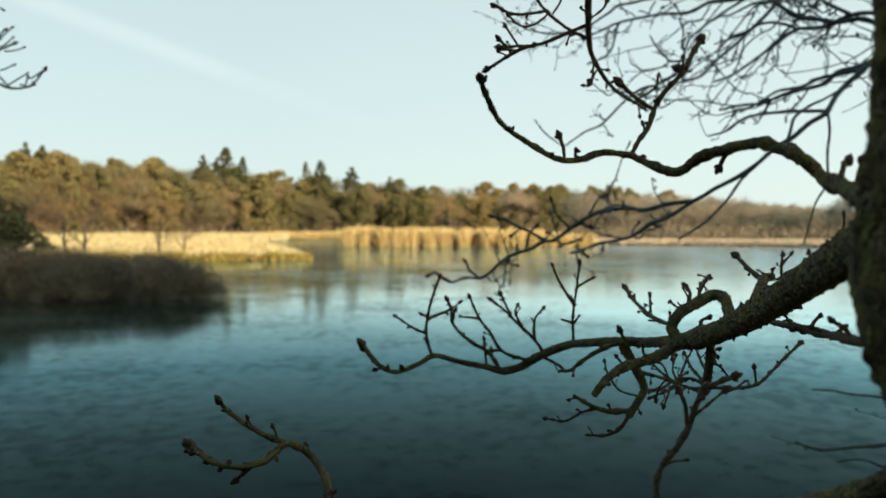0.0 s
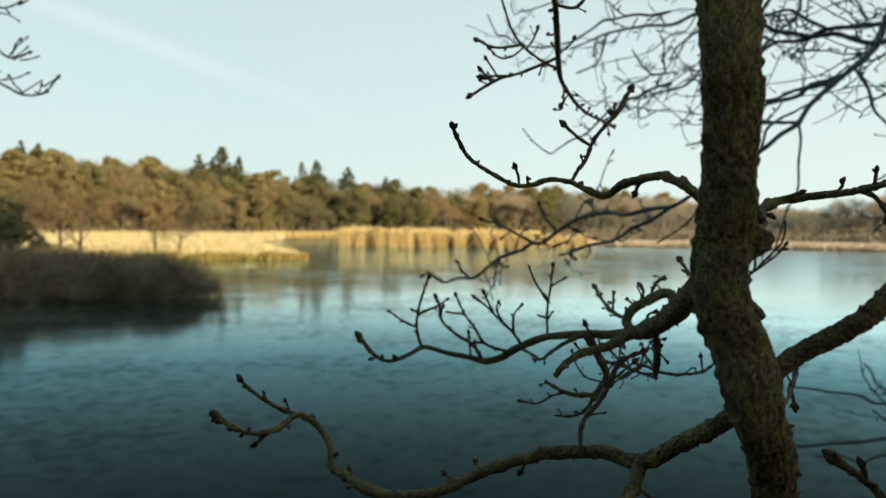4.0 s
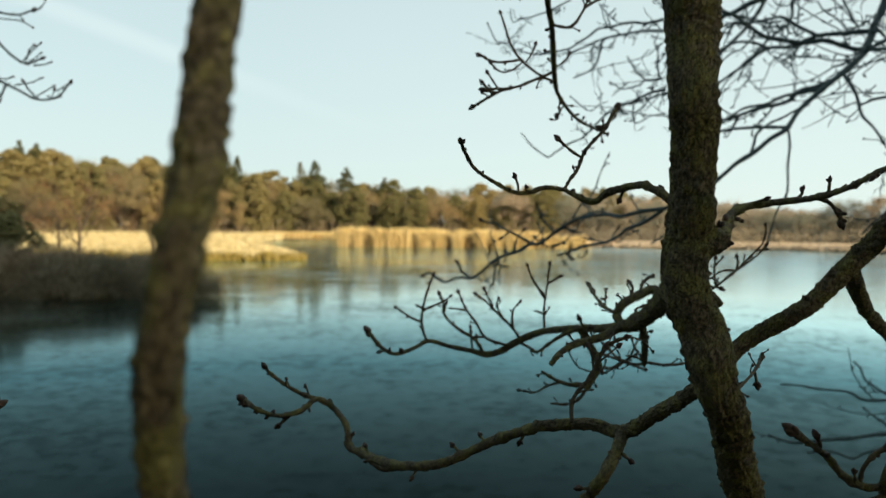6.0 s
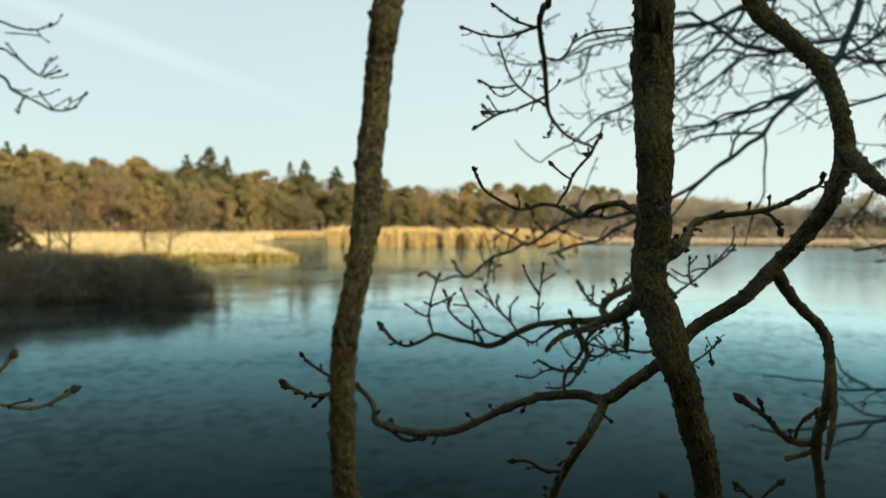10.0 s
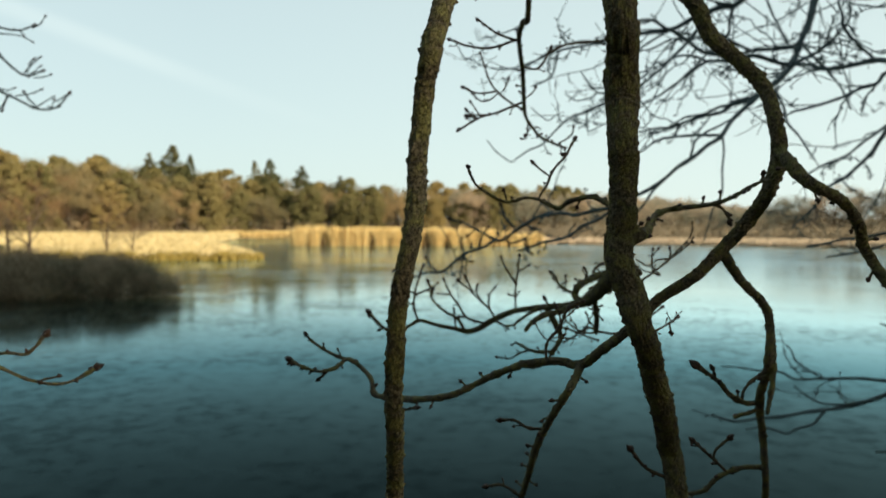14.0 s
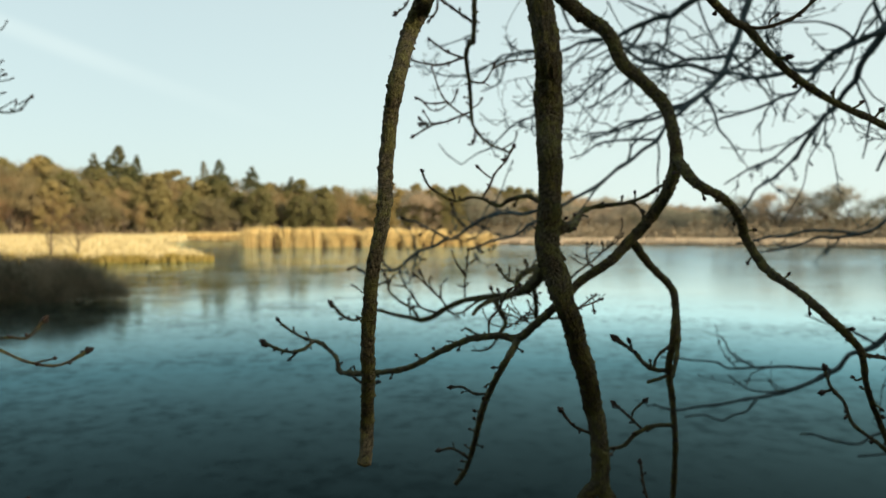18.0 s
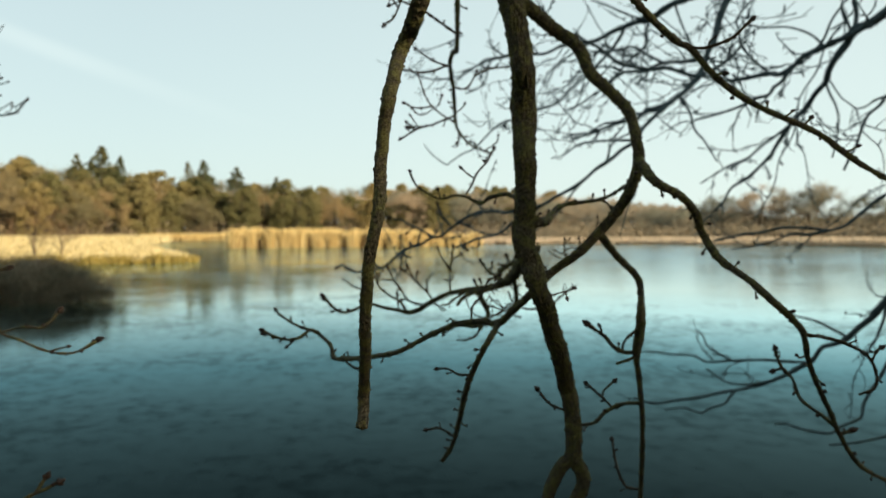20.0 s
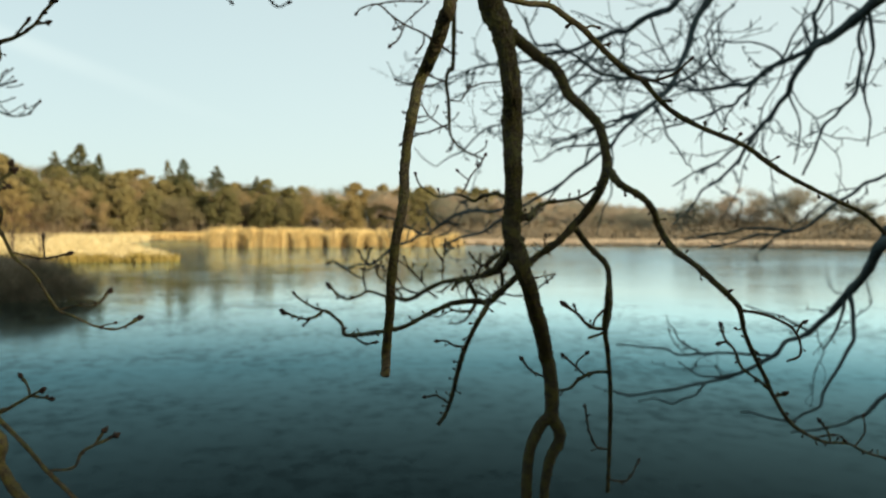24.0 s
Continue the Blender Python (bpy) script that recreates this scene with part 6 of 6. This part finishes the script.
grow("kk", "K", [(1.992, 3.533, 2.875, 11.8), (1.893, 3.549, 2.895, 11.4), (1.722, 3.577, 2.913, 10.6), (1.551, 3.605, 2.947, 9.9), (1.415, 3.630, 3.051, 9.2), (1.295, 3.650, 3.121, 8.6), (1.175, 3.670, 3.121, 8.1), (1.108, 3.684, 3.294, 7.4)])
grow("kl", "K", [(1.605, 3.113, 2.622, 8.0), (1.448, 3.138, 2.589, 6.7), (1.293, 3.162, 2.542, 5.3), (1.153, 3.183, 2.463, 4.0)])
grow("km", "K", [(1.754, 3.275, 2.719, 8.3), (1.836, 3.258, 2.532, 6.3), (1.948, 3.236, 2.368, 4.2)])
grow("kn", "K", [(2.095, 3.644, 3.010, 7.5), (2.190, 3.627, 2.900, 6.5), (2.295, 3.607, 2.776, 5.4), (2.347, 3.596, 2.652, 4.5)])
grow("la", "L", [(2.493, 3.090, 2.768, 6.8), (2.539, 3.080, 2.652, 6.0), (2.554, 3.075, 2.524, 5.2), (2.522, 3.077, 2.363, 4.1)])
grow("lb", "L", [(2.499, 3.414, 2.592, 8.8), (2.320, 3.440, 2.459, 7.2), (2.150, 3.465, 2.356, 5.8), (1.980, 3.490, 2.252, 4.4)])
grow("lc", "L", [(2.532, 3.676, 2.451, 10.8), (2.383, 3.697, 2.304, 8.8), (2.275, 3.712, 2.231, 7.5), (2.167, 3.727, 2.086, 5.6), (2.095, 3.737, 2.014, 4.6)])
grow("ld", "L", [(2.545, 2.509, 3.079, 9.6), (2.511, 2.512, 2.964, 9.1), (2.525, 2.508, 2.851, 8.7), (2.510, 2.508, 2.738, 8.2), (2.426, 2.519, 2.597, 7.6), (2.342, 2.530, 2.512, 7.1), (2.286, 2.536, 2.371, 6.5), (2.230, 2.543, 2.258, 6.0)])
grow("le", "L", [(2.549, 2.493, 3.087, 10.8), (2.570, 2.485, 2.876, 8.6), (2.528, 2.489, 2.707, 6.8), (2.555, 2.481, 2.538, 5.0), (2.540, 2.480, 2.398, 3.6)])
grow("lf", "ld", [(2.428, 2.518, 2.600, 6.0), (2.342, 2.531, 2.555, 4.5), (2.286, 2.540, 2.540, 3.6)])
grow("lg", "L", [(2.461, 2.806, 2.973, 11.5), (2.460, 2.809, 3.123, 11.5), (2.505, 2.804, 3.214, 11.5)])
grow("lh", "L", [(2.511, 2.650, 3.021, 8.7), (2.601, 2.636, 3.069, 7.2), (2.739, 2.614, 3.055, 5.0)])
grow("li", "L", [(2.461, 2.827, 2.960, 7.7), (2.412, 2.837, 3.098, 6.1), (2.473, 2.829, 3.159, 5.2)])
grow("l2a", "L2", [(2.144, 2.789, 2.796, 10.1), (2.067, 2.799, 2.705, 9.1), (2.008, 2.808, 2.645, 8.4), (1.861, 2.830, 2.586, 7.0), (1.655, 2.862, 2.527, 5.1)])
grow("l2b", "L2", [(2.157, 2.677, 2.819, 7.4), (2.240, 2.667, 2.962, 5.9), (2.297, 2.659, 3.049, 4.9)])
grow("l2c", "L2", [(2.111, 2.986, 2.786, 6.6), (1.968, 3.012, 2.939, 5.6), (1.953, 3.017, 3.063, 5.0), (2.107, 2.995, 3.218, 4.0)])
grow("l2d", "L2", [(2.166, 2.594, 2.835, 6.0), (1.996, 2.623, 2.928, 4.8), (1.800, 2.655, 2.943, 3.6)])
grow("ma", "M", [(2.037, 4.355, 3.410, 10.3), (1.993, 4.359, 3.226, 8.8), (1.793, 4.387, 3.024, 6.4), (1.713, 4.397, 2.884, 5.1)])
grow("mb", "M", [(1.896, 4.458, 3.383, 12.1), (1.780, 4.473, 3.202, 10.7), (1.619, 4.496, 3.039, 9.1), (1.417, 4.525, 2.855, 7.2), (1.134, 4.568, 2.774, 5.2)])
grow("mc", "M", [(1.688, 4.462, 3.285, 8.6), (1.531, 4.485, 3.196, 7.3), (1.370, 4.509, 3.075, 5.8), (1.329, 4.514, 2.993, 5.2)])
grow("md", "M", [(1.422, 4.399, 3.227, 10.2), (1.185, 4.436, 3.175, 8.4), (0.949, 4.473, 3.135, 6.6), (0.751, 4.504, 3.056, 5.1)])
grow("me", "md", [(0.954, 4.473, 3.136, 6.8), (0.909, 4.476, 2.976, 5.8), (0.790, 4.494, 2.916, 5.1)])
grow("mf", "M", [(2.126, 4.173, 3.472, 8.3), (2.181, 4.161, 3.307, 6.6), (2.258, 4.145, 3.150, 5.0)])
grow("mg", "M", [(2.037, 4.355, 3.410, 8.6), (1.834, 4.389, 3.467, 6.9), (1.636, 4.423, 3.548, 5.1)])
grow("na", "N", [(3.036, 3.338, 1.576, 11.8), (3.000, 3.341, 1.422, 9.2), (2.948, 3.347, 1.318, 7.3), (2.897, 3.354, 1.249, 5.9)])
grow("nb", "N", [(3.038, 3.300, 1.611, 14.6), (3.061, 3.292, 1.392, 13.2), (3.026, 3.295, 1.254, 12.2), (2.906, 3.310, 1.048, 10.5), (2.855, 3.315, 0.910, 9.4), (2.685, 3.341, 0.824, 8.1), (2.447, 3.380, 0.876, 6.3), (2.379, 3.391, 0.876, 5.8)])
grow("nc", "N", [(2.997, 3.634, 1.326, 9.4), (2.806, 3.667, 1.427, 7.2), (2.589, 3.704, 1.500, 4.7)])
grow("nd", "N", [(2.798, 4.142, 0.978, 10.2), (2.522, 4.186, 0.958, 7.1), (2.364, 4.214, 1.058, 5.1)])
grow("ne", "N", [(2.691, 4.443, 0.857, 10.7), (2.613, 4.454, 0.762, 9.4), (2.447, 4.479, 0.699, 7.7), (2.199, 4.520, 0.720, 5.3)])
grow("nf", "N", [(2.880, 3.905, 1.134, 11.4), (2.607, 3.950, 1.151, 9.7), (2.265, 4.005, 1.140, 7.6), (2.038, 4.042, 1.190, 6.1), (1.848, 4.073, 1.209, 4.9)])
grow("ng", "nf", [(2.416, 3.981, 1.145, 6.5), (2.266, 4.007, 1.248, 5.5), (2.209, 4.018, 1.344, 4.9)])
grow("nh", "N", [(3.042, 3.110, 1.788, 14.1), (3.127, 3.101, 2.009, 14.1)])


def spray(key, count, length, seed, droop=-0.08, upto=1.0):
    """Fine side twigs of a far limb, too many to count."""
    owner, root, _, pts = GROWN[key]
    origin = tuple(OWNERS[owner][0].location)
    rng = np.random.RandomState(seed)
    q = spline(pts, 0.02)
    tubes = []
    for k in range(int(count * 0.62)):
        i = rng.randint(int(len(q) * 0.12), int(len(q) * upto) - 1)
        along = q[min(i + 1, len(q) - 1), :3] - q[i, :3]
        along /= np.linalg.norm(along) + 1e-9
        w = along * 0.7 + rng.normal(size=3) * 0.55 + np.array([0, 0, droop])
        w /= np.linalg.norm(w)
        ln = length * rng.uniform(0.4, 1.2) * (min(1.0, 0.25 + q[i, 3] / 0.012) if key[:2] != "mx" else 0.8)
        r = min(q[i, 3] * 0.6, 0.0046)
        a = q[i, :3]
        turn = rng.normal(size=3) * 0.65 + np.array([0, 0, 0.35])
        m1 = a + w * ln * 0.35 + rng.normal(size=3) * ln * 0.07
        m2 = m1 + (w + turn * 0.6) * ln * 0.33 + rng.normal(size=3) * ln * 0.07
        e = m2 + (w + turn * 1.6) * ln * 0.33
        kink = rng.normal(size=(3, 3)) * ln * 0.035
        tubes.append(tube([(*a, r), (*((a + m1) / 2 + kink[0]), r * 0.92), (*m1, r * 0.85), (*((m1 + m2) / 2 + kink[1]), r * 0.78), (*m2, r * 0.7), (*((m2 + e) / 2 + kink[2]), r * 0.6), (*e, r * 0.5)], ln / 12, 5))
        line = np.array([a, m1, m2, e])
        for j in range(rng.randint(2, 5)):
            b = line[1 + j % 3] + rng.normal(size=3) * 0.002
            w2 = rng.normal(size=3)
            w2 /= np.linalg.norm(w2)
            tubes.append(tube([(*b, r * 0.8), (*(b + w2 * 0.008), r * 0.8), (*(b + w2 * rng.uniform(0.016, 0.03)), r * 1.1)], 0.02, 4))
        for j in range(rng.randint(2, 5)):
            u = rng.uniform(0.15, 0.98)
            b = m1 + (a - m1) * (1 - u / 0.35) if u < 0.35 else m1 + (m2 - m1) * (u - 0.35) / 0.33 if u < 0.68 else m2 + (e - m2) * (u - 0.68) / 0.32
            w2 = w + rng.normal(size=3) * 0.6
            w2 /= np.linalg.norm(w2)
            e2 = b + w2 * ln * (rng.uniform(0.06, 0.14) if j % 2 else rng.uniform(0.2, 0.4))
            tubes.append(tube([(*b, r * 0.6), (*((b + e2) / 2 + rng.normal(size=3) * ln * 0.055), r * 0.5), (*e2, r * (0.75 if j % 2 else 0.4))], ln / 8, 4))
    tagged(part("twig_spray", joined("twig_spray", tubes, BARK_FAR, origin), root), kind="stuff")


for i, (key, count, length) in enumerate((("K", 40, 0.5), ("L", 22, 0.55), ("L2", 20, 0.5), ("M", 34, 0.6), ("N", 16, 0.4), ("ka", 16, 0.4), ("kb", 14, 0.35), ("kj", 14, 0.4), ("kk", 14, 0.35),
                                         ("l2a", 12, 0.35), ("l2c", 12, 0.35), ("lb", 12, 0.3), ("lc", 14, 0.3), ("ld", 10, 0.35), ("ma", 12, 0.35), ("mb", 14, 0.4), ("md", 12, 0.35), ("nf", 6, 0.25), ("R2", 14, 0.35), ("kh", 12, 0.5), ("Kend", 22, 0.26), ("Klow", 12, 0.24), ("mx1", 14, 0.2), ("mx3", 10, 0.16), ("mx5", 8, 0.12), ("mx6", 8, 0.1), ("mx2", 8, 0.14))):
    spray(key, count, length, 100 + i, upto=0.8 if key == "K" else 1.0)
